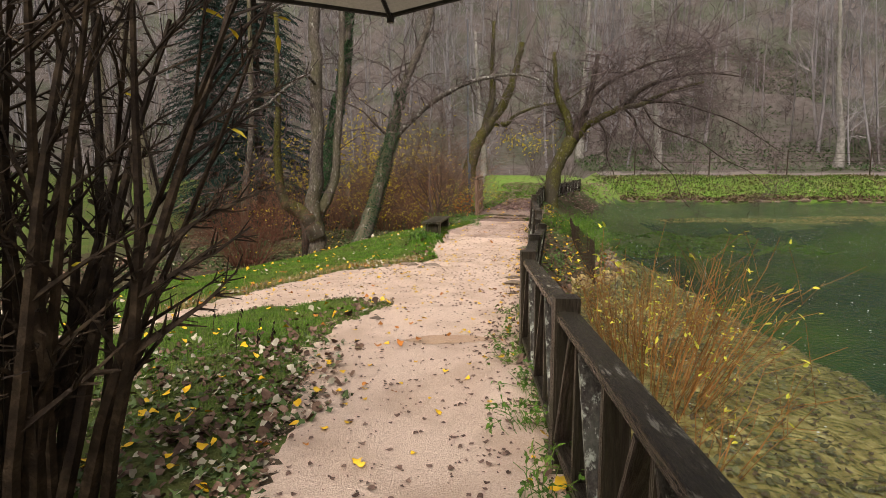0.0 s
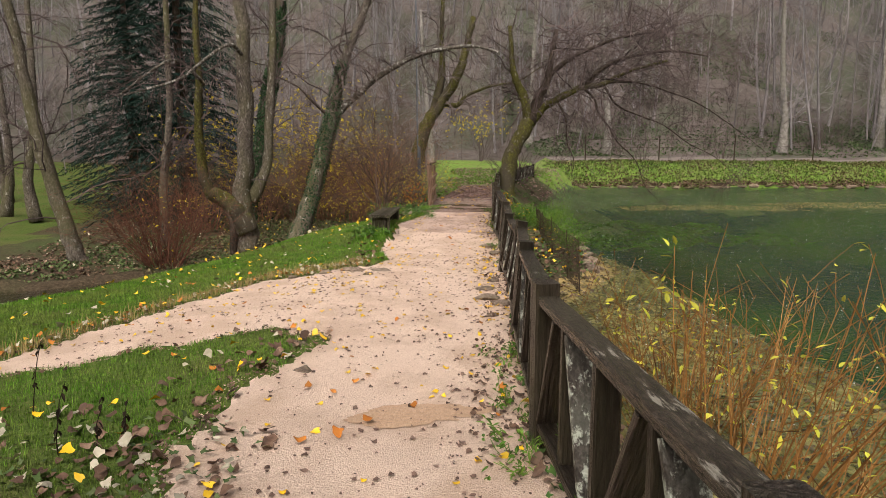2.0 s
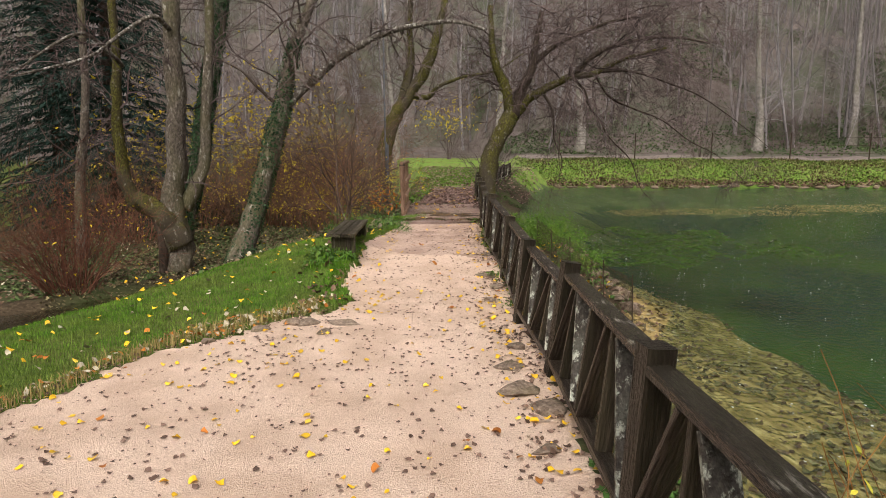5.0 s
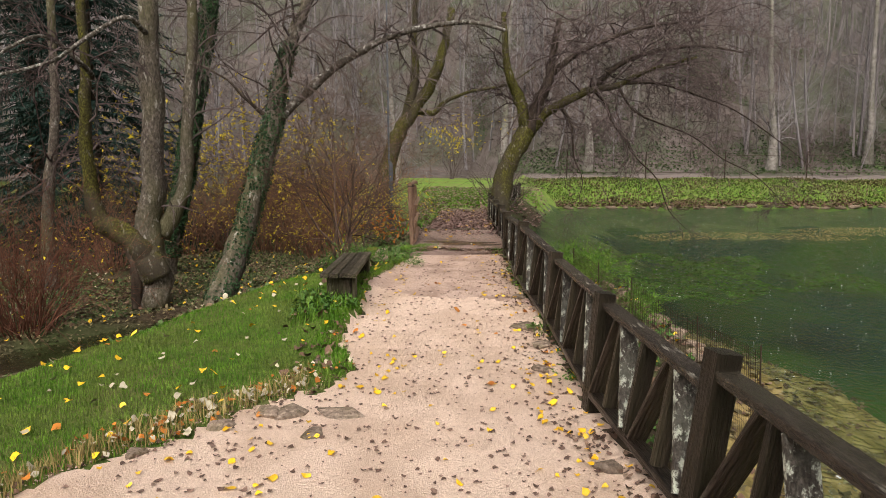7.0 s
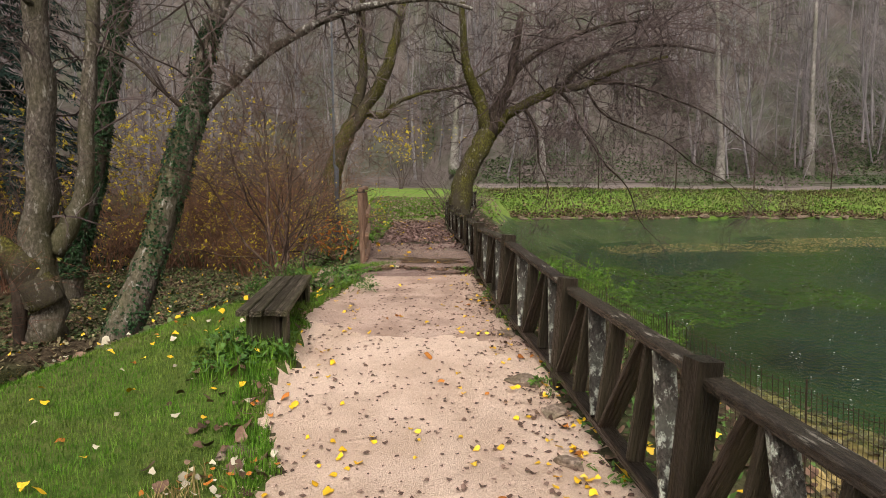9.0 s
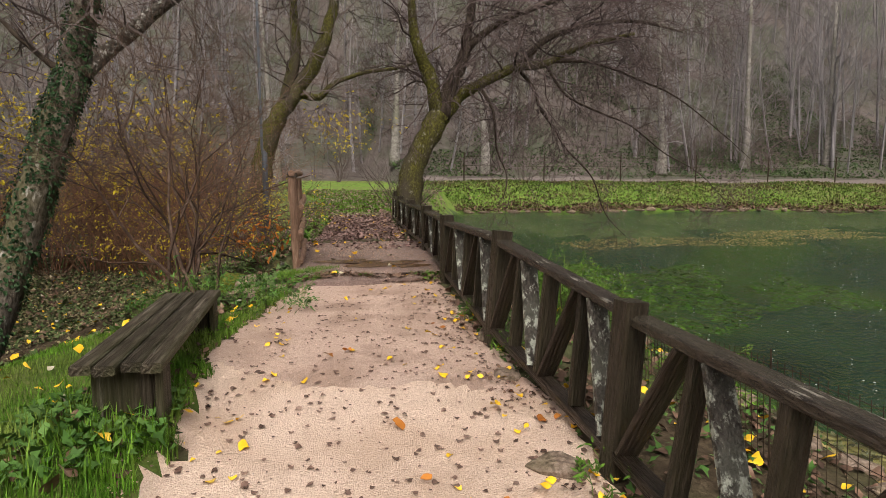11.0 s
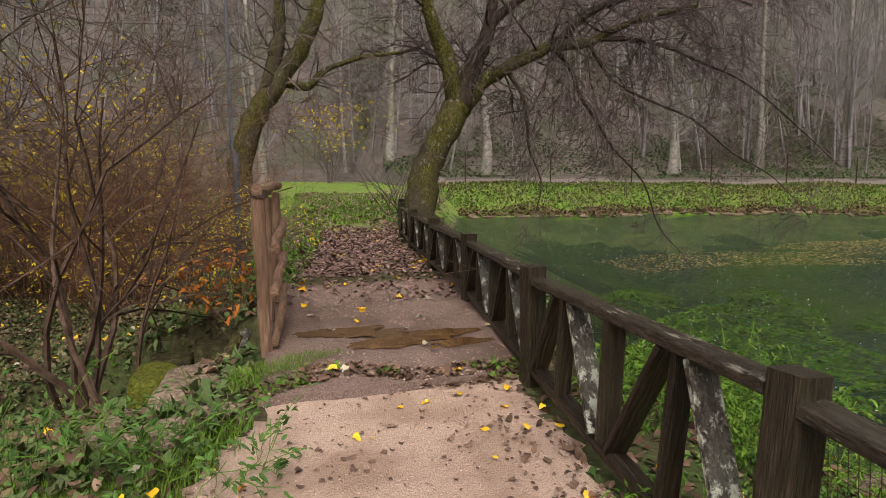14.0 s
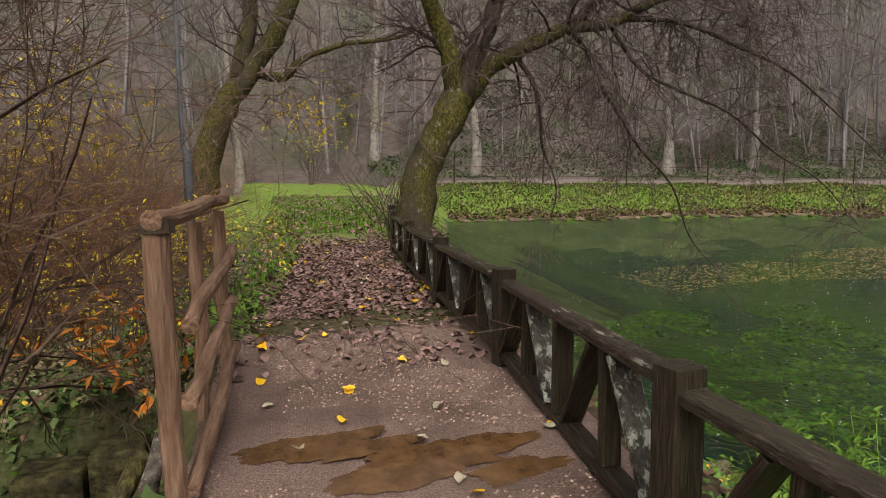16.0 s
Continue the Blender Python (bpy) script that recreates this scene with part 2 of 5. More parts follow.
M_SPRUCE = material("spruce_needles", [(0.010, 0.023, 0.019), (0.021, 0.040, 0.033), (0.037, 0.060, 0.050)], 2, 0.85, 0.0, island=0.35, spec=0.03)
M_SLOPEIVY = material("slope_ivy_leaves", [(0.030, 0.060, 0.022), (0.060, 0.100, 0.036), (0.095, 0.125, 0.055)], 0.5, 0.7, 0.0, island=0.4)
M_DARKRED = material("dark_red_stems", [(0.045, 0.018, 0.013), (0.11, 0.046, 0.030), (0.19, 0.095, 0.06)], 3, 0.75, 0.0, island=0.45)
M_CANVAS = material("beige_canvas", [(0.26, 0.235, 0.20), (0.33, 0.30, 0.255), (0.38, 0.35, 0.30)], 160, 0.85, 0.3, 300, ((0.24, 0.21, 0.17), 0.4), 2.0)
cloth_nodes, cloth_links = M_CANVAS.node_tree.nodes, M_CANVAS.node_tree.links
glow, thin = cloth_nodes.new("ShaderNodeBsdfTranslucent"), cloth_nodes.new("ShaderNodeMixShader")
glow.inputs["Color"].default_value = (0.26, 0.235, 0.20, 1)
thin.inputs[0].default_value = 0.3
cloth_links.new(cloth_nodes["Principled BSDF"].outputs[0], thin.inputs[1])
cloth_links.new(glow.outputs[0], thin.inputs[2])
cloth_links.new(thin.outputs[0], cloth_nodes["Material Output"].inputs["Surface"])
M_TRIM = material("dark_trim", [(0.015, 0.014, 0.013), (0.03, 0.028, 0.026)], 60, 0.5, 0.2)


def water_material(name, tint, bump):
    m = bpy.data.materials.new(name)
    m.use_nodes = True
    n, l = m.node_tree.nodes, m.node_tree.links
    n.remove(n["Principled BSDF"])
    out = n["Material Output"]
    tr, gl, mx, fr = n.new("ShaderNodeBsdfTransparent"), n.new("ShaderNodeBsdfGlossy"), n.new("ShaderNodeMixShader"), n.new("ShaderNodeFresnel")
    tr.inputs[0].default_value = (*tint, 1)
    gl.inputs["Roughness"].default_value = 0.09
    fr.inputs["IOR"].default_value = 1.33
    tc = n.new("ShaderNodeTexCoord")
    a, v = n.new("ShaderNodeTexNoise"), n.new("ShaderNodeTexVoronoi")
    a.inputs["Scale"].default_value, a.inputs["Detail"].default_value = 5.0, 6
    v.inputs["Scale"].default_value = 3.6
    ring = n.new("ShaderNodeMath")
    ring.operation = "SINE"
    mul = n.new("ShaderNodeMath")
    mul.operation = "MULTIPLY"
    mul.inputs[1].default_value = 26
    add = n.new("ShaderNodeMath")
    add.operation = "MULTIPLY_ADD"
    add.inputs[1].default_value = 0.16
    b = n.new("ShaderNodeBump")
    b.inputs["Strength"].default_value, b.inputs["Distance"].default_value = bump, 0.05
    l.new(tc.outputs["Object"], a.inputs["Vector"])
    l.new(tc.outputs["Object"], v.inputs["Vector"])
    l.new(v.outputs["Distance"], mul.inputs[0])
    l.new(mul.outputs[0], ring.inputs[0])
    l.new(ring.outputs[0], add.inputs[0])
    l.new(a.outputs[0], add.inputs[2])
    l.new(add.outputs[0], b.inputs["Height"])
    for s in (gl, fr):
        l.new(b.outputs[0], s.inputs["Normal"])
    l.new(fr.outputs[0], mx.inputs[0])
    l.new(tr.outputs[0], mx.inputs[1])
    l.new(gl.outputs[0], mx.inputs[2])
    l.new(mx.outputs[0], out.inputs["Surface"])
    return m


M_WATER = water_material("pond_water", (0.80, 0.92, 0.82), 0.8)
M_STREAM = water_material("stream_water", (0.6, 0.62, 0.55), 0.3)


# ---------------------------------------------------------------- mesh helpers
class Geo:
    """Gathers vertices and faces of one mesh."""

    def __init__(self):
        self.v, self.f = [], []

    def tube(self, pts, radii, sides=6, cap=True, wob=0.0):
        base = len(self.v)
        pts = [Vector(p) for p in pts]
        side = None
        for i, p in enumerate(pts):
            d = (pts[min(i + 1, len(pts) - 1)] - pts[max(i - 1, 0)])
            d = d.normalized() if d.length > 1e-9 else Vector((0, 0, 1))
            if side is None:
                side = d.cross(Vector((0.3, 0.9, 0.2)))
                if side.length < 0.1:
                    side = d.cross(Vector((1, 0, 0)))
            side = (side - d * side.dot(d)).normalized()
            up = d.cross(side)
            for k in range(sides):
                a = 2 * math.pi * k / sides
                r = radii[i] * (1 + (wob * (noise.noise(p * 2.3 + Vector((k * 1.7, 0, 0)))) if wob else 0))
                self.v.append(p + side * (math.cos(a) * r) + up * (math.sin(a) * r))
        for i in range(len(pts) - 1):
            for k in range(sides):
                a, b = base + i * sides + k, base + i * sides + (k + 1) % sides
                self.f.append((a, b, b + sides, a + sides))
        if cap:
            self.f.append(tuple(base + k for k in reversed(range(sides))))
            last = base + (len(pts) - 1) * sides
            self.f.append(tuple(last + k for k in range(sides)))

    def beam(self, a, b, w, h, up=(0, 0, 1), bevel=0.008):
        """A bevelled timber from a to b; w across, h along up."""
        a, b = Vector(a), Vector(b)
        d = (b - a).normalized()
        u = Vector(up)
        u = (u - d * u.dot(d)).normalized()
        s = d.cross(u)
        base = len(self.v)
        c = bevel
        prof = [(-w / 2 + c, -h / 2), (w / 2 - c, -h / 2), (w / 2, -h / 2 + c), (w / 2, h / 2 - c), (w / 2 - c, h / 2), (-w / 2 + c, h / 2), (-w / 2, h / 2 - c), (-w / 2, -h / 2 + c)]
        for p in (a, b):
            for x, y in prof:
                self.v.append(p + s * x + u * y)
        for k in range(8):
            self.f.append((base + k, base + (k + 1) % 8, base + 8 + (k + 1) % 8, base + 8 + k))
        self.f.append(tuple(base + k for k in reversed(range(8))))
        self.f.append(tuple(base + 8 + k for k in range(8)))

    def leaf(self, p, d, n, length, width):
        """A pointed leaf folded a little along its rib."""
        p, d, n = Vector(p), Vector(d).normalized(), Vector(n)
        s = d.cross(n)
        s = s.normalized() if s.length > 1e-6 else Vector((1, 0, 0))
        n = s.cross(d)
        base = len(self.v)
        lift = n * width * 0.16
        self.v += [p, p + d * length * .3 + s * width * .46 + lift, p + d * length * .65 + s * width * .36 + lift, p + d * length - lift,
                   p + d * length * .65 - s * width * .36 + lift, p + d * length * .3 - s * width * .46 + lift]
        self.f += [(base, base + 1, base + 2, base + 3), (base, base + 3, base + 4, base + 5)]

    def mesh(self, name, mat, smooth=True):
        me = bpy.data.meshes.new(name)
        me.from_pydata([tuple(v) for v in self.v], [], self.f)
        me.materials.append(mat)
        if smooth:
            me.polygons.foreach_set("use_smooth", [True] * len(me.polygons))
        me.update()
        return me


def part(name, geo, mat, parent, label="", smooth=False):
    ob = new(name, geo if isinstance(geo, bpy.types.Mesh) else geo.mesh(name, mat, smooth))
    ob.parent = parent
    if label:
        tagged(ob, label)
    return ob


def timber(name, a, b, w, h, up, mat, parent, label="", bevel=.008):
    """A bevelled timber from a to b as a part with its own frame, so that the grain runs along it."""
    a, b = Vector(a), Vector(b)
    d = (b - a).normalized()
    u = Vector(up)
    u = (u - d * u.dot(d)).normalized()
    g = Geo()
    g.beam((0, 0, 0), ((b - a).length, 0, 0), w, h, (0, 0, 1), bevel)
    ob = part(name, g, mat, parent, label)
    m = Matrix((d, u.cross(d), u)).transposed().to_4x4()
    m.translation = a
    ob.matrix_basis = m
    return ob


def thing(name, at, label, category, group="", kind=""):
    ob = new(name)
    ob.location = at
    ob.empty_display_size = 0.1
    return tagged(ob, label, category, group, kind)


def solo(name, geo, mat, label, category, kind="", smooth=False, group=""):
    return tagged(new(name, geo if isinstance(geo, bpy.types.Mesh) else geo.mesh(name, mat, smooth)), label, category, group, kind)


def np_mesh(name, verts, tris, mat):
    me = bpy.data.meshes.new(name)
    n = len(tris)
    me.vertices.add(len(verts))
    me.vertices.foreach_set("co", np.asarray(verts, np.float32).ravel())
    me.loops.add(n * 3)
    me.loops.foreach_set("vertex_index", np.asarray(tris, np.int32).ravel())
    me.polygons.add(n)
    me.polygons.foreach_set("loop_start", np.arange(0, n * 3, 3, dtype=np.int32))
    me.update(calc_edges=True)
    me.materials.append(mat)
    return me


# ---------------------------------------------------------------- lie of the land
WATER, STREAM = -0.4, -1.55


def lerp(t, xs, ys):
    return np.interp(t, xs, ys)


def path_z(y):
    return lerp(y, [-8, 0, 5, 8, 11.4, 13, 14.3, 15.5, 17, 17.6, 18.3, 22, 30, 45, 60], [0, 0, -.05, -.12, -.2, -.2, -.05, .05, .1, .19, .25, .3, .4, .8, 1.5])


def path_left(y):
    return lerp(y, [-8, 2.8, 4.1, 5.3, 6.1, 7.4, 7.9, 9.2, 12.0, 13.4, 14.2, 15.8, 16.8, 17.5, 20.6, 22.3, 24.2, 31], [-1, -.9, -1.05, -1.22, -1.1, -.62, -.9, -.85, -.1, -.25, 0.0, .2, .62, .98, 1.35, 1.75, 2.15, 3.9])


def fence_x(y):
    return lerp(y, [-8, 1.0, 3.1, 5.25, 7.4, 9.4, 11.31, 13.35, 15.2, 17.35, 19.4, 21.5, 23.6, 25.7, 27.8, 31.8, 45], [.55, .58, .64, .75, 1.12, 1.55, 1.765, 2.13, 2.27, 2.615, 3.04, 3.40, 3.8, 4.25, 4.85, 6.5, 12])


def dam_edge(y):
    return lerp(y, [-8, 6, 9.75, 12.3, 14.5, 15.5, 16.5, 17.4, 18, 20.5, 24, 31, 60], [-9, -6.2, -4.9, -3.5, -1.9, -1.2, -.7, .4, .8, 1.25, 1.9, 3.5, 8])


def shore_x(y):
    return lerp(y, [-12, 3, 6, 9, 11.4, 12.2, 14, 16, 18, 19, 21, 25, 30, 38, 43.5], [1.25, 1.3, 1.5, 1.95, 2.45, 3.5, 4.0, 4.4, 4.55, 4.35, 4.5, 5.5, 7.3, 10.3, 12.5])


def shore_y(x):
    return lerp(x, [0, 12, 25, 38, 60], [44, 43.5, 42, 39.5, 36])


SIDE_UP = ([-4.6, -3.4, -2.9, -2.4, -1.9, -1, -.1], [5.2, 7.4, 8.5, 9.6, 10.6, 11.5, 12.3])
SIDE_LOW = ([-4.4, -3.1, -2.2, -1.2, -.6], [4.6, 6.85, 7.45, 7.9, 7.4])
CHANNEL = [(4.5, 19.0), (1, 19.0), (.45, 19.2), (.05, 20.4), (-2.4, 20.9), (-4.3, 19.2), (-5.8, 17.5), (-7.8, 16.2), (-13, 14.5), (-30, 13)]


def seg_dist(x, y, pts):
    best = np.full_like(x, 1e9)
    for (ax, ay), (bx, by) in zip(pts, pts[1:]):
        t = np.clip(((x - ax) * (bx - ax) + (y - ay) * (by - ay)) / ((bx - ax) ** 2 + (by - ay) ** 2), 0, 1)
        best = np.minimum(best, np.hypot(x - ax - t * (bx - ax), y - ay - t * (by - ay)))
    return best


def smooth01(t):
    t = np.clip(t, 0, 1)
    return t * t * (3 - 2 * t)


def wave(x, y, s):
    return np.sin(x * s + 1.3 * np.sin(y * s * .7)) * np.cos(y * s * .83 + 1.1 * np.sin(x * s * .6))


def land(x, y):
    """Height of the ground sheet, arrays in and out."""
    x, y = np.asarray(x, float), np.asarray(y, float)
    z = path_z(y) + 0.0 * x
    # left of the causeway
    d = dam_edge(y) - x
    blend = smooth01((y - 16.6) / 1.2)
    a = 1.25 * smooth01(d / 2.4)
    b = np.minimum(.36 * np.clip(d, 0, 99), 1.55)
    drop = a * (1 - blend) + b * blend
    grass = np.clip(path_left(y) - x, 0, 6) * 0.035 * (y < 40)
    left = z - drop - grass + .13 * np.exp(-((x + .4) ** 2 / .25 + (y - 14.3) ** 2 / .5))
    left = np.where(d > 0, np.maximum(left, -1.45 + 0 * x) + 0.0, left)
    rise = np.clip(-x - 14, 0, 60) * .035 + np.clip(y - 26, 0, 40) * .028
    left = left + np.where(d > 0, rise * smooth01(d / 6), 0)
    # pond side
    fx, sx, sy = fence_x(y) + .1, shore_x(y), shore_y(x)
    s = np.minimum(np.minimum(x - sx, sy - y), 66 - x)
    near = z + (WATER - z) * smooth01(np.clip((x - fx) / np.maximum(sx - fx, .3), 0, 1))
    ledge = 4.35 + .22 * wave(x, y, .9) + .1 * wave(x, y, 2.7)
    south = np.where(x < ledge, .05 + .09 * s, .28 + np.clip(x - ledge, 0, 2.4) * .85)
    north = .12 + s * lerp(y, [20, 26], [.75, .30])
    depth = np.minimum(south + (north - south) * smooth01((y - 14.2) / 1.4), 2.4)
    depth = np.where((sy - y) < 8, np.minimum(depth, .15 + .2 * np.clip(sy - y, 0, 9)), depth)
    bed = WATER - depth
    far = np.clip(y - sy, 0, 999)
    bank = WATER + 1.68 * smooth01(far / 5.5) + .13 * np.clip(far - 5.5, 0, 3) + .26 * np.clip(far - 8.5, 0, 999)
    right = np.where(s > 0, bed, np.where((y > sy) & (x > 12), bank, near))
    out = np.where(x > fx, right, np.where(x < path_left(y), left, z))
    # behind the far shore of the causeway the lawn joins the bank
    out = np.where((x > fx) & (x <= 12) & (y > 43.5), np.minimum(near, z) * 0 + z, out)
    # stream
    c = seg_dist(x, y, CHANNEL)
    wide = np.where(x > .2, .42, np.where(x > -1.5, .32, .55))
    cut = (1 - smooth01((c - wide) / np.where(x > .2, .16, wide + .1)))
    out = np.where((x < 2.75) & (y > 11), out * (1 - cut) + np.minimum(out, STREAM - .18) * cut, out)
    # valley sides
    dx = np.maximum(np.maximum(x - 70, -42 - x), 0)
    dy = np.maximum(np.maximum(y - 58, -40 - y), 0)
    h = np.hypot(dx, dy)
    out = out + np.where(h > 0, .62 * np.maximum(h - 6 * (1 - np.exp(-h / 6)), 0), 0)
    wob = .012 * wave(x, y, 5.3) + .02 * wave(x, y, 1.9)
    return out + wob + np.where(np.abs(x - 3) > 12, .12 * wave(x, y, .5), 0)


def land1(x, y):
    return float(land(np.array([float(x)]), np.array([float(y)]))[0])


def axis(stops):
    out = [stops[0][0]]
    for (a, _), (b, step) in zip(stops, stops[1:]):
        k = max(1, round((b - a) / step))
        out += [a + (b - a) * i / k for i in range(1, k + 1)]
    return np.array(out)


XS = axis([(-170, 0), (-60, 6), (-20, 1.6), (-7, .35), (-4, .1), (4.8, .07), (8, .25), (20, 1), (75, 2.2), (190, 6)])
YS = axis([(-120, 0), (-30, 8), (-4, 1.6), (0, .3), (20, .08), (32, .2), (60, .8), (110, 2.5), (230, 6)])
GX, GY = np.meshgrid(XS, YS)
FINE = (np.abs(GX) < 4.5) & (GY > .5) & (GY < 19.5)
GX = GX + np.where(FINE, NPR.uniform(-.03, .03, GX.shape), 0)
GY = GY + np.where(FINE, NPR.uniform(-.035, .035, GY.shape), 0)
GZ = land(GX, GY)


def in_path(x, y):
    j = .05 * wave(x, y, 7.1) + .04 * wave(x, y, 17.0)
    main = (x > path_left(y) + j) & (x < fence_x(y) + lerp(y, [0, 5, 9, 14, 17, 60], [.0, -.04, -.10, -.08, -.05, -.05]) + j) & (y < 18.0)
    side = (x > -30) & (y < np.interp(x, *SIDE_UP) + 2 * j) & (y > np.interp(x, *SIDE_LOW) + 2 * j) & (x < -.05) & (x > -4.6)
    return main | side


def sheets():
    cx, cy = (GX[:-1, :-1] + GX[1:, 1:]) / 2, (GY[:-1, :-1] + GY[1:, 1:]) / 2
    cz = (GZ[:-1, :-1] + GZ[1:, 1:]) / 2
    fx, sx, sy = fence_x(cy) + .1, shore_x(cy), shore_y(cx)
    wet = (cx > sx) & (cy < sy) & (cx < 66)
    hill = (np.maximum(np.maximum(cx - 70, -42 - cx), np.maximum(cy - 58, -40 - cy)) > 0)
    fary = cy - sy
    kinds = np.zeros(cx.shape, int)                                   # 0 leafy soil
    kinds[(cx < path_left(cy)) & (cx > dam_edge(cy) - .5 + .15 * wave(cx, cy, 4)) & (cy < 17)] = 1   # turf
    kinds[(cy > 27) & (cx > dam_edge(cy) - 1.5 - np.clip((cy - 30) * .8, 0, 5)) & ((cx < fence_x(cy)) | (cy > 43.5) | (cy > 36) & (cx < shore_x(cy))) & (cx < 40)] = 2   # lawn
    kinds[(cx > 12) & (fary > 0) & (fary < 6.5)] = 2
    kinds[(cy > 22) & (cy <= 27.5) & (cx < path_left(cy) - .1) & (cx > dam_edge(cy) - .9 + .2 * wave(cx, cy, 2))] = 2
    kinds[(cx < -13 + 1.5 * wave(cx, cy, .5)) & (cy < 58) & (cy > 14)] = 1
    kinds[(cx > 12) & (fary > 8.5)] = 3
    kinds[hill] = 3
    kinds[(cx > 13) & (fary > 6.5) & (fary < 8.5) & ~hill] = 4
    kinds[in_path(cx, cy)] = 5
    # gravel turns darker beyond a wavy line near y 14
    darker = in_path(cx, cy) & (cy + .9 * wave(cx, cy, 1.3) + .5 * wave(cx, cy, 3.7) > 14.2)
    kinds[darker] = 8
    kinds[wet] = 6
    kinds[wet & (cy > 19)] = 9
    kinds[wet & (cy > 19) & (cz < WATER - 1.1 + .3 * wave(cx, cy, .7))] = 7
    kinds[wet & (cy <= 19) & (cz < WATER - .75 + .2 * wave(cx, cy, 1.1))] = 7
    ny, nx = GX.shape
    idx = np.arange(nx * ny).reshape(ny, nx)
    co = np.stack([GX, GY, GZ], -1).reshape(-1, 3)
    quads = np.stack([idx[:-1, :-1], idx[:-1, 1:], idx[1:, 1:], idx[1:, :-1]], -1).reshape(-1, 4)
    me = bpy.data.meshes.new("ground")
    me.vertices.add(len(co))
    me.vertices.foreach_set("co", co.astype(np.float32).ravel())
    me.loops.add(len(quads) * 4)
    me.loops.foreach_set("vertex_index", quads.astype(np.int32).ravel())
    me.polygons.add(len(quads))
    me.polygons.foreach_set("loop_start", np.arange(0, len(quads) * 4, 4, dtype=np.int32))
    me.update(calc_edges=True)
    for m in (M_SOIL, M_TURF, M_LAWN, M_HILL, M_ROAD, M_GRAVEL, M_BED, M_DEEP, M_DARKGRAVEL, M_SILT):
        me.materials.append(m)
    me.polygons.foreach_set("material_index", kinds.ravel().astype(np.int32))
    me.polygons.foreach_set("use_smooth", [True] * len(me.polygons))
    return me


tagged(new("ground", sheets()), "valley ground with a pink gravel causeway, turf, leaf litter and pond bed", "ground", kind="structure")

# water surfaces
wg = Geo()
wg.v = [(.3, -60, WATER), (66, -60, WATER), (66, 43.8, WATER), (3.9, 43.8, WATER), (3.9, 12, WATER), (.9, 8, WATER)]
wg.f = [(0, 1, 2, 3, 4, 5)]
pond = solo("water", wg, M_WATER, "clear green pond water pocked by rain", "water", "structure")
pond.visible_shadow = False
sg = Geo()
for i, ((ax, ay)) in enumerate(CHANNEL[1:]):
    nx_, ny_ = CHANNEL[1:][min(i + 1, len(CHANNEL) - 2)]
    px_, py_ = CHANNEL[1:][max(i - 1, 0)]
    dd = Vector((nx_ - px_, ny_ - py_, 0)).normalized()
    nn = Vector((-dd.y, dd.x, 0)) * (.75 if ax < -1.5 else .5)
    sg.v += [Vector((ax, ay, STREAM)) + nn, Vector((ax, ay, STREAM)) - nn]
    if i:
        sg.f.append((2 * i - 2, 2 * i - 1, 2 * i + 1, 2 * i))
solo("water", sg, M_STREAM, "dark narrow stream below the grass bank", "water", "structure").visible_shadow = False

# ---------------------------------------------------------------- bridge deck
def deck():
    g = Geo()
    rows_y = [17.5 + .2 * i for i in range(17)]
    n = 14
    for layer in (0, 1):
        for y in rows_y:
            a, b = float(path_left(np.array(y))) - .06, float(fence_x(np.array(y))) + .22
            for i in range(n + 1):
                x = a + (b - a) * i / n
                dip = .03 * math.exp(-((x - 2.0) ** 2 / .3 + (y - 18.5) ** 2 / .12))
                j = .035 * noise.noise(Vector((x * 3, y * 3, 0)))
                z = float(path_z(np.array(y))) + .035 - dip + .2 * j if layer == 0 else -.12
                g.v.append((x + (j if i in (0, n) else 0), y + (1.6 * j if y in (rows_y[0], rows_y[-1]) else 0), z))
    m, k = n + 1, len(rows_y)
    off = m * k
    for r in range(k - 1):
        for i in range(n):
            a = r * m + i
            g.f.append((a, a + 1, a + m + 1, a + m))
            g.f.append((off + a, off + a + m, off + a + m + 1, off + a + 1))
    rim = [i for i in range(n)] + [r * m + n for r in range(k - 1)] + [(k - 1) * m + i for i in range(n, 0, -1)] + [r * m for r in range(k - 1, 0, -1)]
    for a, b in zip(rim, rim[1:] + rim[:1]):
        g.f.append((b, a, a + off, b + off))
    return g


solo("bridge_deck", deck(), M_DECK, "wet worn concrete footbridge deck over the stream", "bridge", "structure", True)
for y0 in (17.75, 20.45):
    ab = Geo()
    ab.beam((.95 if y0 < 19 else 1.3, y0, -1.0), (2.9 if y0 < 19 else 3.2, y0, -1.0), .4, 1.74)
    solo("wall_abutment", ab, M_STONE, "dark mossy stone abutment under the bridge", "wall", "structure")


def blob(cx, cy, rx, ry, lift, seed, zf):
    """A flat sheet with a ragged outline that follows the surface below."""
    g = Geo()
    n, rings = 120, 5
    g.v.append((cx, cy, zf(cx, cy) + lift))
    for r in range(1, rings + 1):
        for k in range(n):
            a = 2 * math.pi * k / n
            q = r / rings * (1 + .45 * noise.noise(Vector((math.cos(a) * 1.7 + seed, math.sin(a) * 1.7, seed))) + .2 * noise.noise(Vector((math.cos(a) * 5, math.sin(a) * 5, seed))) + .1 * noise.noise(Vector((math.cos(a) * 17, math.sin(a) * 17, seed))))
            x, y = cx + rx * q * math.cos(a), cy + ry * q * math.sin(a)
            g.v.append((x, y, zf(x, y) + lift))
    for k in range(n):
        g.f.append((0, 1 + k, 1 + (k + 1) % n))
    for r in range(rings - 1):
        for k in range(n):
            a, b = 1 + r * n + k, 1 + r * n + (k + 1) % n
            g.f.append((a, a + n, b + n, b))
    return g


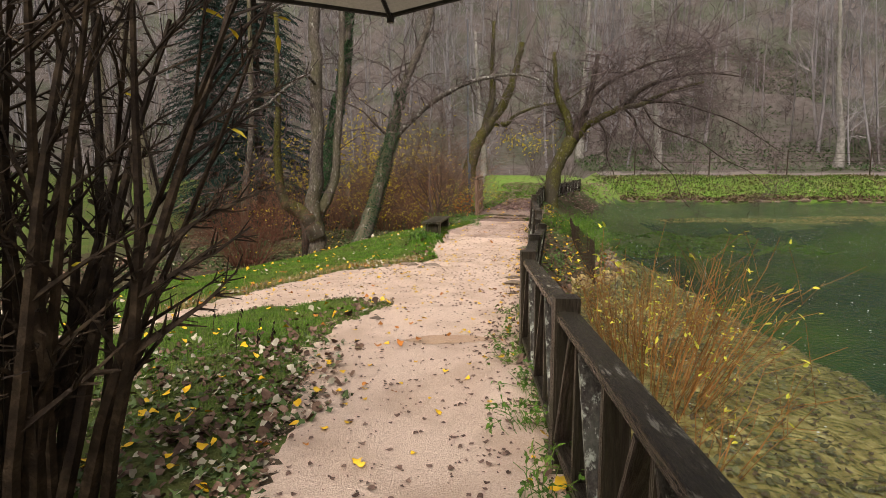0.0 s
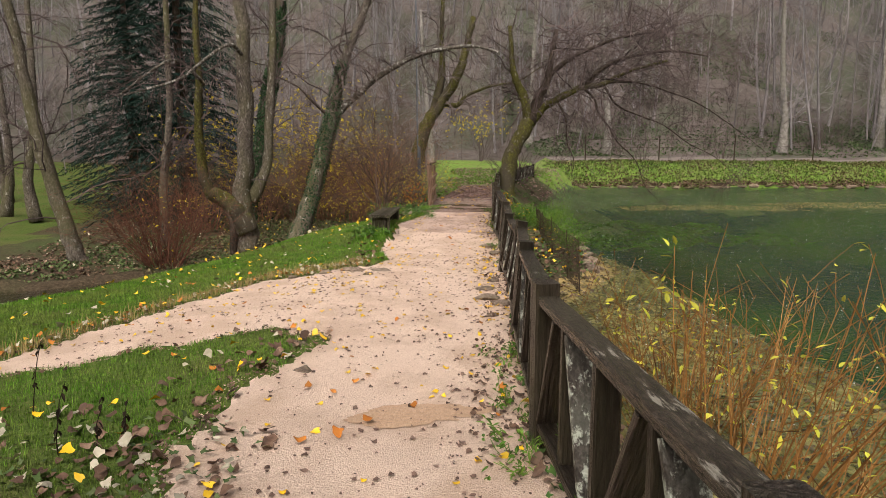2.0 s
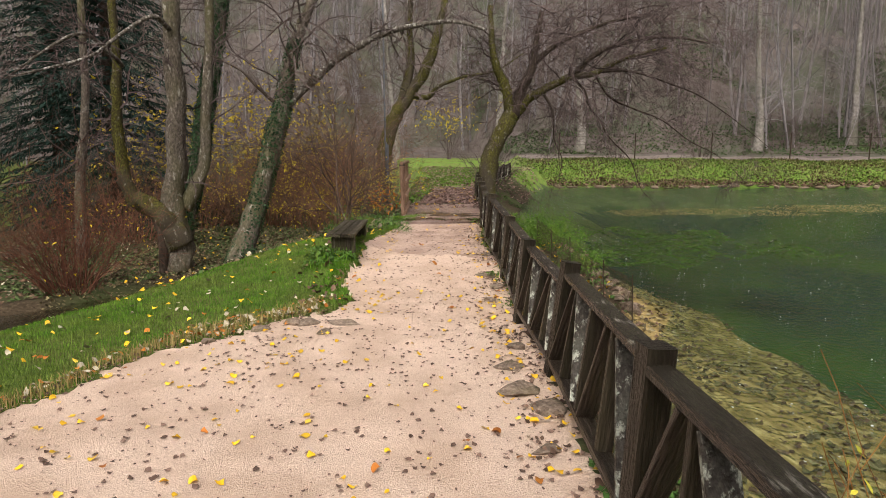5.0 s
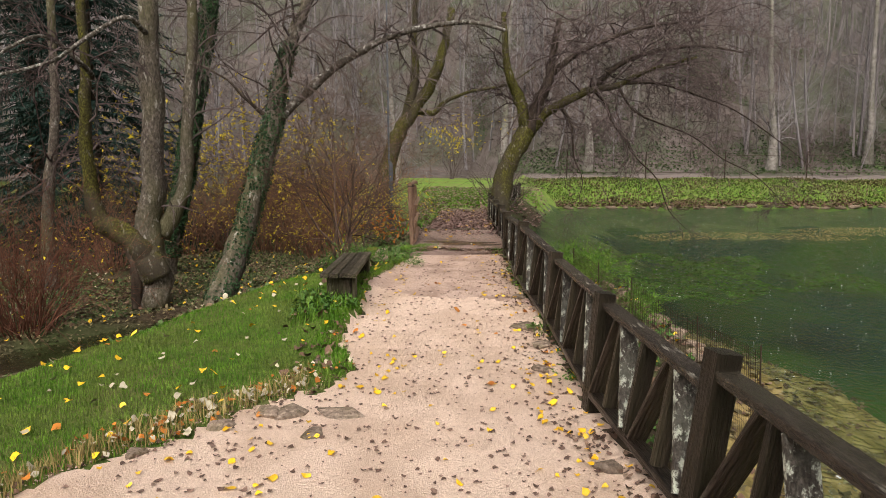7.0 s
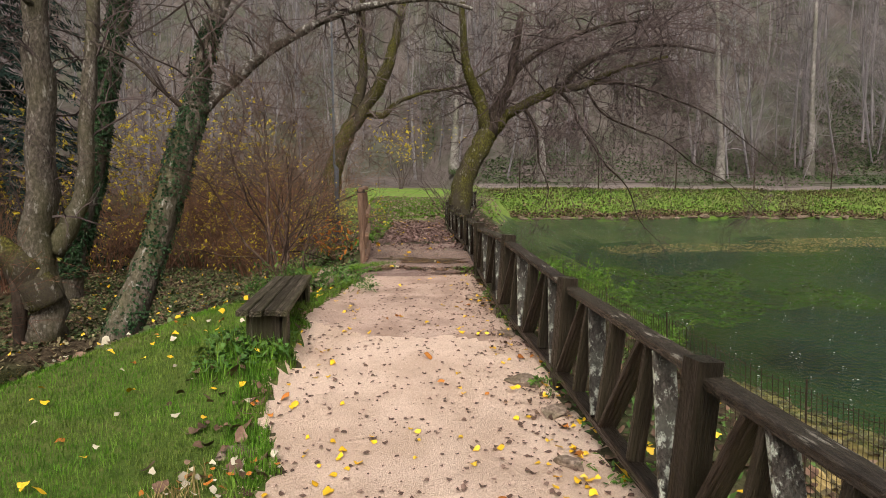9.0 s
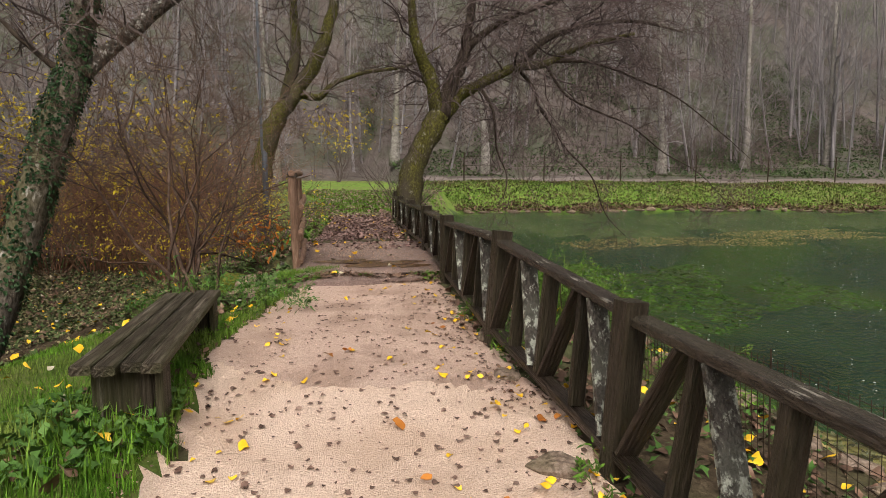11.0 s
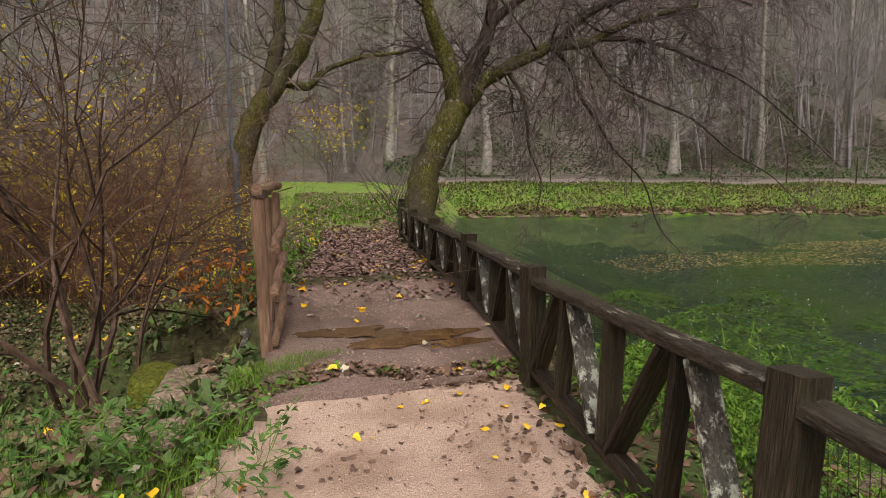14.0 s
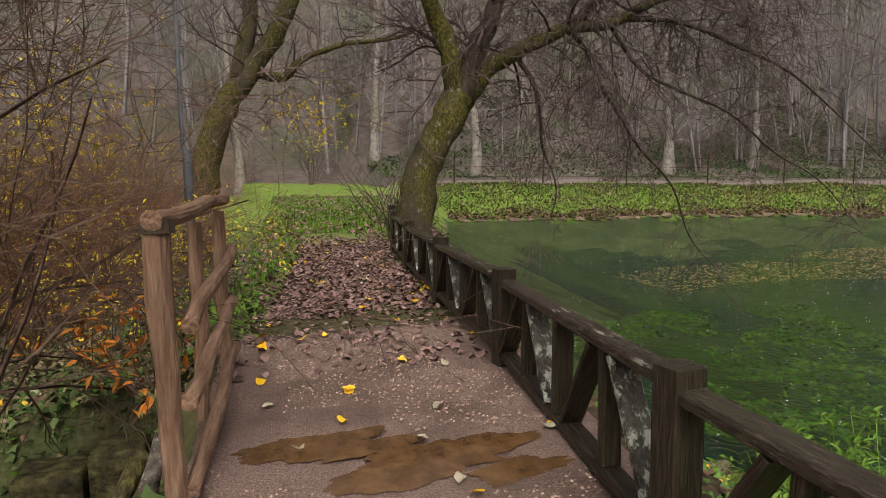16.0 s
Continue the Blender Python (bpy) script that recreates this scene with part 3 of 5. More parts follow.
def deck_z(x, y):
    return float(path_z(np.array(y))) + .03


for i, (x, y, rx, ry) in enumerate([(1.60, 18.62, .38, .13), (2.10, 18.28, .46, .17), (1.86, 18.5, .26, .09), (2.42, 18.08, .24, .08)]):
    solo("puddle", blob(x, y, rx, ry, .003 + .0008 * i, 3.1 + 2.3 * i, deck_z), M_PUDDLE, "muddy brown rain puddle lying on the deck", "puddle", "structure", True)
solo("puddle", blob(.05, 5.68, .42, .17, .006, 5.2, land1), M_MUD, "shallow muddy puddle in the gravel path", "puddle", "structure", True)


# ---------------------------------------------------------------- timber fence along the pond
POST_Y = [1.0, 3.1, 5.25, 7.3, 9.5, 11.2, 13.35, 15.2, 17.35, 19.4, 21.5, 23.6, 25.7, 27.7, 29.6, 31.4, 33.2, 35]


def top_z(y):
    return float(lerp(y, [0, 3.1, 5.25, 7.4, 9.4, 11.31, 13.35, 15.2, 17.35, 19.4, 23, 30, 36], [.86, .87, .84, .78, .74, .68, .72, .92, .93, .96, 1.0, 1.1, 1.3]))


def foot_in(y):
    """How far the leaning fence's foot stands inside its top."""
    return float(lerp(y, [5.25, 7.3, 9.5, 11.2, 13.35, 15.2, 17.35], [0, -.05, -.115, -.09, -.075, -.055, 0]))


FAR_DROP = {9.5: .20, 7.3: .08}      # how far the rail beyond a post, or before it, sits below the post's top
NEAR_DROP = {15.2: .17, 9.5: .10, 11.2: .13}


def fence():
    root = thing("timber_fence", (POST_Y[0], 0, 0), "dark wet timber fence with lichened braces beside the pond", "fence")
    root.location = (0, 0, 0)
    rng = random.Random(3)
    tips = []
    for y in POST_Y:
        x = float(fence_x(np.array(y)))
        z = top_z(y)
        foot = land1(x, y) - .25 if not 17.5 < y < 20.7 else .0
        lean = rng.uniform(-.02, .02)
        timber("post", (x + foot_in(y) * 1.25, y, foot), (x + lean, y, z), .13, .13, (0, 1, 0), M_WOOD, root, "", .012)
        tips.append(Vector((x, y, z)))
    for a, b in zip(tips, tips[1:]):
        d = (b - a)
        d2 = Vector((d.x, d.y, 0)).normalized()
        da, db = FAR_DROP.get(a.y, .065), NEAR_DROP.get(b.y, .09)
        timber("top_rail", a - Vector((0, 0, da)) + d2 * .06, b - Vector((0, 0, db)) - d2 * .06, .115, .052, (0, 0, 1), M_RAIL, root, "", .009)
        za, zb = float(path_z(np.array(a.y))) + .12, float(path_z(np.array(b.y))) + .12
        if a.y > 17:
            za += .02
        A, B = Vector((a.x + foot_in(a.y), a.y, za)), Vector((b.x + foot_in(b.y), b.y, zb))
        timber("bottom_rail", A + d2 * .06, B - d2 * .06, .10, .06, (0, 0, 1), M_WOOD, root)

        def at(t, top):
            base = A.lerp(B, t)
            if top:
                base = (a - Vector((0, 0, da + .028))).lerp(b - Vector((0, 0, db + .028)), t)
            else:
                base = base + Vector((0, 0, .03))
            return base

        side = d2.cross(Vector((0, 0, 1)))
        for h in (0, .5):
            j = lambda: rng.uniform(-.012, .012)
            timber("brace", at(h + .045 + j(), False), at(h + .205 + j(), True), .115, .034, d2 * -1 + Vector((0, 0, .4)), M_LICHEN, root, "grey lichened brace board", .005)
            timber("slat", at(h + .25 + j(), False), at(h + .25 + j(), True), .09, .045, d2, M_WOOD, root, "", .005)
            timber("brace", at(h + .295 + j(), True), at(h + .455 + j(), False), .115, .034, d2, M_WOOD, root, "", .005)
        timber("stud", at(.5, False), at(.5, True), .1, .06, d2, M_WOOD, root)


fence()


# ---------------------------------------------------------------- bench
def bench():
    root = thing("plank_bench", (-.15, 15.18, 0), "low weathered plank bench on heavy timber supports beside the path", "bench")
    root.rotation_euler = (0, 0, radians(-7.2))
    top = .40
    for i, (x, w) in enumerate(((-.166, .098), (-.050, .104), (.064, .098), (.164, .098))):
        o = random.Random(i).uniform(-.025, .025)
        timber("seat_plank", (x, -1.03 + o, top - .026), (x, 1.03 + o, top - .026 + .006 * (i - 1.5)), w, .052, (0, 0, 1), M_BENCH, root)
    for y in (-.86, .86):
        foot = land1(-.15 + .12 * (y > 0), 15.18 + y) - .12
        timber("support", (0, y, foot), (0, y, top - .046), .30, .14, (0, 1, 0), M_BENCH, root, "rough timber block support", .015)
        timber("side_board", (.178, y - .02, foot), (.178, y - .02, top - .054), .04, .18, (0, 1, 0), M_BENCH, root)


bench()


# ---------------------------------------------------------------- log railing at the bridge
def log_railing():
    root = thing("log_railing", (0, 0, 0), "rustic peeled log railing at the edge of the bridge", "railing")
    rng = random.Random(5)

    def log(name, a, b, r, label=""):
        a, b = Vector(a), Vector(b)
        ln = (b - a).length
        g = Geo()
        pts = [(rng.uniform(-.012, .012), rng.uniform(-.012, .012), ln * t / 6) for t in range(7)]
        g.tube(pts, [r * rng.uniform(.9, 1.06) for _ in pts], 12, True, .12)
        ob = part(name, g, M_LOG, root, label, False)
        ob.matrix_basis = Matrix.Translation(a) @ (b - a).to_track_quat("Z", "Y").to_matrix().to_4x4()

    posts = [(1.0, 18.28, 1.37), (1.12, 19.15, 1.33), (1.26, 19.95, 1.35)]
    for i, (x, y, z) in enumerate(posts):
        log("post", (x + .02, y, -.25), (x, y, z), (.047, .034, .042)[i])
    g = Geo()
    g.tube([(1.0, 18.28, 1.35), (1.0, 18.28, 1.40)], [.062, .056], 12)
    part("post_cap", g, M_DARKBARK, root, "dark split cap of the post")
    log("handrail", (.99, 18.22, 1.40), (1.30, 20.15, 1.42), .038)
    for z0, z1 in ((1.0, 1.08), (.70, .76), (.34, .44)):
        log("rail", (1.085, 18.26, z0), (1.34, 20.05, z1), .036)


log_railing()
g = Geo()
g.tube([(1.06, 24.4, -.3), (1.05, 24.4, 1.9), (1.0, 24.4, 2.0), (.96, 24.4, 7.5)], [.06, .06, .03, .025], 10)
solo("pole", g, M_METAL, "slim grey metal pole standing in the bushes", "pole", smooth=True)


# ---------------------------------------------------------------- plants
def grow(geo, p, d, length, r, level, rng, droop=0.0, kids=4, wob=.25, out=None, kl=1.0, least=.0022):
    n = 8 if level > 2 else (5 if level > 1 else (3 if level else 2))
    pts, p, d = [Vector(p)], Vector(p), Vector(d).normalized()
    dirs = [d]
    for _ in range(n):
        d = (d + Vector((rng.gauss(0, wob), rng.gauss(0, wob), rng.gauss(0, wob) - droop))).normalized()
        p = p + d * (length / n)
        pts.append(p)
        dirs.append(d)
    radii = [max(r * (1 - .72 * i / n), least) for i in range(n + 1)]
    geo.tube(pts, radii, 5 if r > .03 else 3, False)
    if out is not None and level == 0:
        out.extend(zip(pts[1:], dirs[1:]))
    if level > 0:
        for k in range(kids):
            t = rng.uniform(.25, 1) * n
            i = min(int(t), n - 1)
            q = pts[i].lerp(pts[i + 1], t - i)
            v = Vector((rng.gauss(0, 1), rng.gauss(0, 1), rng.gauss(0, 1)))
            v = (v - dirs[i] * v.dot(dirs[i]))
            v = (dirs[i] * .8 + v.normalized() * rng.uniform(.5, 1.0)).normalized()
            grow(geo, q, v, length * kl * rng.uniform(.4, .68), radii[i] * .6, level - 1, rng, droop, kids, wob, out, kl, least)


def refine(pts, k=4):
    """A smooth run through a few bends."""
    p = [Vector(q) for q in pts]
    p = [2 * p[0] - p[1]] + p + [2 * p[-1] - p[-2]]
    out = []
    for i in range(1, len(p) - 2):
        for s in range(k):
            t = s / k
            out.append(.5 * (2 * p[i] + (p[i + 1] - p[i - 1]) * t + (2 * p[i - 1] - 5 * p[i] + 4 * p[i + 1] - p[i + 2]) * t * t + (3 * p[i] - p[i - 1] - 3 * p[i + 1] + p[i + 2]) * t ** 3))
    return out + [p[-2]]


def limb(geo, pts, r0, r1, rng, sides=10, wob=.25, flare=0.0):
    q = refine(pts, 4)
    n = len(q)
    q = [v + Vector((rng.gauss(0, 1), rng.gauss(0, 1), rng.gauss(0, .6))) * r0 * .06 if 0 < i < n - 1 else v for i, v in enumerate(q)]
    rr = [r0 + (r1 - r0) * i / (n - 1) + (flare * r0 * max(0, 1 - i / 3) if flare else 0) for i in range(n)]
    geo.tube(q, rr, sides, True, wob)
    return q, rr


def sprout(geo, line, rng, count, length, level, droop=0.0, start=.2, kids=4, lift=.2, wob=.25, out=None, toward=None):
    q, rr = line
    n = len(q)
    for _ in range(count):
        t = rng.uniform(start, 1) * (n - 1)
        i = min(int(t), n - 2)
        p = q[i].lerp(q[i + 1], t - i)
        d = (q[i + 1] - q[i]).normalized()
        v = Vector((rng.gauss(0, 1), rng.gauss(0, 1), rng.gauss(lift, .8)))
        if toward:
            v += Vector(toward)
        grow(geo, p, d * .5 + v.normalized(), length * rng.uniform(.5, 1.1), min(rr[i] * .45, .03), level, rng, droop, kids, wob, out, 1.0, .0042)


def ivy_on(line, rng, count, size, lo, hi):
    g = Geo()
    q, rr = line
    n = len(q)
    for _ in range(count):
        t = (lo + (hi - lo) * rng.random()) * (n - 1)
        i = min(int(t), n - 2)
        p = q[i].lerp(q[i + 1], t - i)
        a = rng.uniform(0, 2 * math.pi)
        nrm = Vector((math.cos(a), math.sin(a), .15))
        if noise.noise(Vector((p.z * 1.3, a, 3))) < -.25:
            continue
        g.leaf(p + nrm * (rr[i] * 1.0 + rng.uniform(0, .05)), Vector((rng.gauss(0, .6), rng.gauss(0, .6), -.7)) + nrm * .3, nrm, size * rng.uniform(.7, 1.3), size * rng.uniform(.7, 1.1))
    return g


def leaves_at(spots, rng, count, size, hang=.5):
    g = Geo()
    for _ in range(count):
        p, d = spots[rng.randrange(len(spots))]
        g.leaf(p + Vector((rng.gauss(0, .02), rng.gauss(0, .02), rng.gauss(0, .02))), d + Vector((rng.gauss(0, .6), rng.gauss(0, .6), rng.gauss(-hang, .4))), Vector((rng.gauss(0, .5), rng.gauss(0, .5), 1)), size * rng.uniform(.7, 1.3), size * rng.uniform(.28, .5))
    return g


# leaning mossy tree at the pond
rng = random.Random(21)
tree = thing("leaning_tree", (4.5, 25.5, .3), "leaning mossy tree with drooping bare twigs over the pond", "tree")
tree.location = (0, 0, 0)
g = Geo()
limb(g, [(4.50, 25.5, -.1), (4.56, 25.5, .7), (4.63, 25.5, 1.47), (4.84, 25.5, 2.04), (5.18, 25.5, 2.66), (5.42, 25.5, 3.0)], .30, .27, rng, 14, .2, .3)
part("trunk", g, M_MOSSY, tree, smooth=True)
tw = Geo()
for pts, r0, r1, mat, cnt, ln, dr, tow in (
        ([(5.36, 25.5, 2.85), (5.23, 25.5, 3.55), (4.97, 25.5, 4.17), (4.74, 25.4, 4.6), (4.58, 25.3, 5.3), (4.5, 25.2, 6.4)], .21, .08, M_MOSSY, 15, 1.5, .02, (0, 0, .3)),
        ([(5.42, 25.5, 2.9), (5.65, 25.5, 3.68), (5.94, 25.5, 4.26), (6.12, 25.6, 4.85), (6.4, 25.7, 6.4)], .23, .09, M_DARKBARK, 20, 1.7, .03, (.3, 0, .2)),
        ([(5.42, 25.5, 2.9), (5.87, 25.5, 3.45), (6.25, 25.4, 3.7), (6.86, 25.3, 4.02), (7.3, 25.1, 4.21), (7.99, 24.9, 4.3), (8.42, 24.7, 4.55), (9.1, 24.5, 4.81), (10.2, 24.3, 5.1)], .19, .04, M_MOSSY, 34, 2.0, .10, (.4, -.2, -.2)),
        ([(6.42, 25.4, 3.7), (6.65, 25.2, 3.22), (6.71, 25.1, 2.78), (6.72, 25.0, 2.14), (7.02, 25.0, 1.46), (6.92, 25.0, .9)], .05, .008, M_DARKBARK, 20, .9, .12, (0, 0, -.4)),
        ([(7.37, 25.2, 4.2), (7.8, 25.2, 3.78), (7.95, 25.1, 3.28), (8.37, 25.0, 2.69), (8.61, 24.8, 2.18), (9.34, 24.7, 1.46), (9.71, 24.6, .51), (10.3, 24.5, -.1)], .055, .006, M_DARKBARK, 26, .9, .10, (.2, 0, -.3)),
        ([(8.06, 25.0, 4.3), (8.47, 24.7, 3.55), (9.19, 24.5, 3.17), (10.11, 24.2, 2.78), (11.05, 24.0, 2.09), (12.04, 23.8, 1.57), (12.95, 23.6, .7)], .04, .006, M_DARKBARK, 26, 1.2, .08, (.3, 0, -.2)),
        ([(8.15, 24.8, 4.36), (9.13, 24.5, 4.34), (10.27, 24.3, 4.0), (11.37, 24.0, 3.53), (12.71, 23.8, 2.64), (13.8, 23.6, 1.8)], .045, .006, M_DARKBARK, 30, 1.4, .06, (.3, 0, -.1)),
        ([(6.05, 25.6, 4.6), (6.7, 25.4, 5.2), (7.5, 25.1, 5.6), (8.6, 24.9, 6.0), (9.8, 24.7, 6.2)], .11, .03, M_DARKBARK, 18, 1.6, .04, (.2, 0, .1)),
        ([(7.3, 25.1, 4.2), (8.0, 25.0, 4.9), (9.0, 24.8, 5.3), (10.4, 24.6, 5.5), (11.8, 24.4, 5.3)], .105, .025, M_DARKBARK, 18, 1.6, .06, (.2, 0, 0))):
    g = Geo()
    line = limb(g, pts, r0, r1, rng, 8 if r0 > .1 else 6)
    part("limb", g, mat, tree, smooth=True)
    sprout(tw, line, rng, cnt, ln * 1.2, 3 if r0 > .1 else 2, dr, .1, 4, .1, .22, None, tow)
for _ in range(34):
    x = rng.uniform(5.2, 11)
    p = Vector((x, 25.3 + rng.uniform(-.6, .6), 4.7 + .12 * (x - 5) + rng.uniform(0, 1.6)))
    grow(tw, p, (rng.uniform(-.35, 1.0), rng.uniform(-.9, .5), rng.uniform(-.1, .7)), rng.uniform(2.4, 3.8), .026, 3, rng, .07, 4, .2, None, 1.0, .0042)
part("crown", tw, M_CROWN, tree)

# bent mossy tree behind the bridge
rng = random.Random(22)
tree = thing("bent_tree", (0, 0, 0), "bare bent tree with green moss on its bark behind the bridge", "tree")
g = Geo()
line1 = limb(g, [(1.02, 31, -1.2), (1.07, 31, -.3), (1.27, 31, 1.12), (1.51, 31, 2.53), (1.94, 31, 3.47), (2.65, 31, 4.44), (3.22, 31, 5.42), (3.55, 31, 6.38), (3.9, 31, 8.0)], .40, .14, rng, 12, .3, .3)
part("trunk", g, M_MOSSY, tree, smooth=True)
tw = Geo()
yl = []
for pts, r0, r1, cnt, ln in (
        ([(2.0, 31, 3.5), (2.35, 31, 4.73), (2.46, 31, 5.81), (2.44, 31, 6.86), (2.52, 31, 9.0)], .22, .09, 22, 2.2),
        ([(2.5, 31, 4.1), (3.19, 30.9, 4.01), (3.6, 30.8, 4.43), (4.59, 30.6, 4.82), (5.96, 30.4, 5.09), (7.04, 30.2, 5.76)], .13, .02, 18, 1.6)):
    g = Geo()
    line = limb(g, pts, r0, r1, rng, 8)
    part("limb", g, M_MOSSY, tree, smooth=True)
    sprout(tw, line, rng, cnt, ln, 2, .02, .15)
sprout(tw, line1, rng, 20, 2.4, 2, 0, .55)
for _ in range(14):
    grow(tw, (3.4, 31.5, 3.9), (rng.gauss(0, .7), rng.gauss(0, .7), -.6), 1.2, .012, 1, rng, .05, 4, .3, yl)
crown = part("crown", tw, M_TWIG, tree)
part("foliage", leaves_at(yl, rng, 170, .12), M_YBUSH, crown, "last yellow leaves on hanging twigs")

# forked ivy tree whose long branch arches over the path
rng = random.Random(23)
tree = thing("forked_tree", (0, 0, 0), "forked ivy-wrapped tree with a bare branch arching over the path", "tree")
g = Geo()
line1 = limb(g, [(-3.15, 19.1, -1.75), (-2.87, 19.4, -1.23), (-2.6, 19.8, -.51), (-2.24, 20.3, .74), (-1.91, 20.6, 2.05), (-1.70, 21, 2.87)], .29, .20, rng, 12, .3, .4)
trunk = part("trunk", g, M_BARK, tree, smooth=True)
g = Geo()
line2 = limb(g, [(-1.72, 21, 2.75), (-1.53, 21, 3.78), (-1.27, 21, 4.63), (-.95, 21, 5.35), (-.5, 21, 6.43), (-.2, 21, 8.2)], .18, .08, rng, 10)
fork = part("limb", g, M_BARK, tree, smooth=True)
g = Geo()
line3 = limb(g, [(-1.70, 21, 2.72), (-1.18, 21, 3.24), (-.55, 20.7, 3.76), (.18, 20.4, 4.2), (.87, 20, 4.46), (1.53, 19.6, 4.56), (2.27, 19.2, 4.57), (2.9, 18.8, 4.35)], .12, .03, rng, 10)
part("limb", g, M_PALEBRANCH, tree, "pale lichened arching branch", smooth=True)
g = Geo()
line4 = limb(g, [(-1.8, 21, 2.75), (-2.02, 21, 2.95), (-2.38, 21, 3.28), (-2.72, 21, 3.63), (-3.4, 21, 3.97)], .06, .015, rng, 6)
part("limb", g, M_DARKBARK, tree, smooth=True)
tw = Geo()
sprout(tw, line2, rng, 22, 2.4, 2, 0, .1, 4, .1, .25, None, (-.3, 0, .2))
sprout(tw, line3, rng, 26, .9, 2, 0, .2)
sprout(tw, line4, rng, 6, .9, 1)
part("crown", tw, M_TWIG, tree)
part("ivy", ivy_on(line1, rng, 3000, .055, .30, 1), M_IVY, trunk, "dark glossy climbing ivy")
part("ivy", ivy_on(line2, rng, 900, .055, 0, .35), M_IVY, fork, "dark glossy climbing ivy")

# old tree with a kneed base
rng = random.Random(24)
tree = thing("old_tree", (0, 0, 0), "old bare tree with a swollen mossy base and several stems", "tree")
g = Geo()
line1 = limb(g, [(-4.62, 21.5, -2.0), (-4.55, 21.5, -1.5), (-4.5, 21.5, -.87), (-4.65, 21.5, .04), (-4.46, 21.5, 1.31), (-4.40, 21.5, 2.93), (-4.41, 21.5, 4.62), (-4.38, 21.5, 6.04), (-4.4, 21.5, 9.5)], .37, .15, rng, 12, .4, .3)
part("trunk", g, M_BARK, tree, smooth=True)
g = Geo()
line2 = limb(g, [(-4.55, 21.5, -.1), (-5.2, 21.5, .2), (-5.6, 21.5, .56), (-5.78, 21.5, 1.32), (-5.8, 21.5, 2.91), (-5.73, 21.5, 4.34), (-5.72, 21.5, 7)], .22, .07, rng, 9, .4)
part("limb", g, M_MOSSY, tree, smooth=True)
g = Geo()
line5 = limb(g, [(-4.4, 21.55, .2), (-4.1, 21.7, .75), (-3.85, 21.8, 1.5), (-3.75, 21.9, 3), (-3.6, 22, 5), (-3.5, 22, 9)], .20, .09, rng, 9, .3)
part("limb", g, M_BARK, tree, smooth=True)
g = Geo()
limb(g, [(-4.95, 21.3, -1.9), (-4.9, 21.3, -1.2), (-4.88, 21.3, -.44), (-5.05, 21.3, .15)], .11, .12, rng, 8)
part("prop_root", g, M_DARKBARK, tree, smooth=True)
g = Geo()
limb(g, [(-4.42, 21.4, -.75), (-4.6, 21.36, -.3), (-4.82, 21.34, .05), (-5.15, 21.36, .3), (-5.5, 21.42, .5)], .30, .19, rng, 14, .35)
part("burl", g, M_MOSSY, tree, "swollen mossy knee of the trunk", smooth=True)
tw = Geo()
for pts in ([(-4.39, 21.3, 4.6), (-4.61, 20.7, 4.77), (-5.28, 20.4, 4.24), (-5.76, 20, 3.72), (-6.46, 19.6, 3.4), (-7.12, 19.4, 3.17)],
            [(-5.5, 21.2, 3.7), (-5.53, 20.7, 3.85), (-5.84, 20.5, 4.19), (-6.11, 20.2, 4.22), (-6.63, 20, 3.85), (-7.4, 19.8, 3.2)]):
    g = Geo()
    line = limb(g, pts, .06, .02, rng, 7)
    part("limb", g, M_PALEBRANCH, tree, "pale lichened drooping branch", smooth=True)
    sprout(tw, line, rng, 12, 1.2, 2, .06, .3)
for ln in (line1, line2, line5):
    sprout(tw, ln, rng, 10, 2.0, 2, 0, .4)
part("crown", tw, M_CROWN, tree)

# ivy-clad upright tree
rng = random.Random(25)
tree = thing("ivy_tree", (0, 0, 0), "straight bare tree thickly clad in dark ivy", "tree")
g = Geo()
line1 = limb(g, [(-5.7, 26, -1.7), (-5.44, 26, -.26), (-4.97, 26, 1.41), (-4.55, 26, 3.71), (-4.15, 26, 5.64), (-3.96, 26, 7.53), (-3.7, 26, 11)], .30, .16, rng, 10, .2, .3)
trunk = part("trunk", g, M_BARK, tree, smooth=True)
tw = Geo()
sprout(tw, line1, rng, 30, 3.0, 2, 0, .45)
part("crown", tw, M_TWIG, tree)
part("ivy", ivy_on(line1, rng, 9000, .085, .1, .95), M_IVY, trunk, "dark glossy climbing ivy")

# trees over the left lawn
rng = random.Random(26)
for base, pts, r0, name in (((-9.2, 20.5), [(-9.1, 20.5, -1.6), (-9.19, 20.5, -1.25), (-9.48, 20.5, -.09), (-9.86, 20.5, 1.68), (-10.14, 20.5, 3.55), (-10.29, 20.5, 5.06), (-10.8, 20.5, 8)], .27, "crooked_tree"),
                            ((-15.5, 30), [(-15.4, 30, -1.2), (-15.6, 30, .6), (-15.17, 30, 2.74), (-15, 30, 5.78), (-14.9, 30, 10)], .24, "bare_tree"),
                            ((-17.5, 31), [(-17.3, 31, -1.2), (-16.9, 31, 1), (-16.9, 31, 4), (-17.2, 31, 10)], .22, "bare_tree"),
                            ((-8, 23), [(-7.9, 24, -1.8), (-7.8, 24, 1), (-7.5, 24.1, 3.5), (-7.4, 24, 9)], .17, "bare_tree"),
                            ((-20, 36), [(-20, 36, -1.2), (-20.3, 36, 3), (-20, 36, 11)], .25, "bare_tree"),
                            ((-24, 33), [(-24, 33, -1.2), (-23.6, 33, 3), (-23.9, 33, 11)], .25, "bare_tree")):
    tree = thing(name, (0, 0, 0), "bare dark grey tree standing on the low lawn", "tree", "trees on the lawn")
    g = Geo()
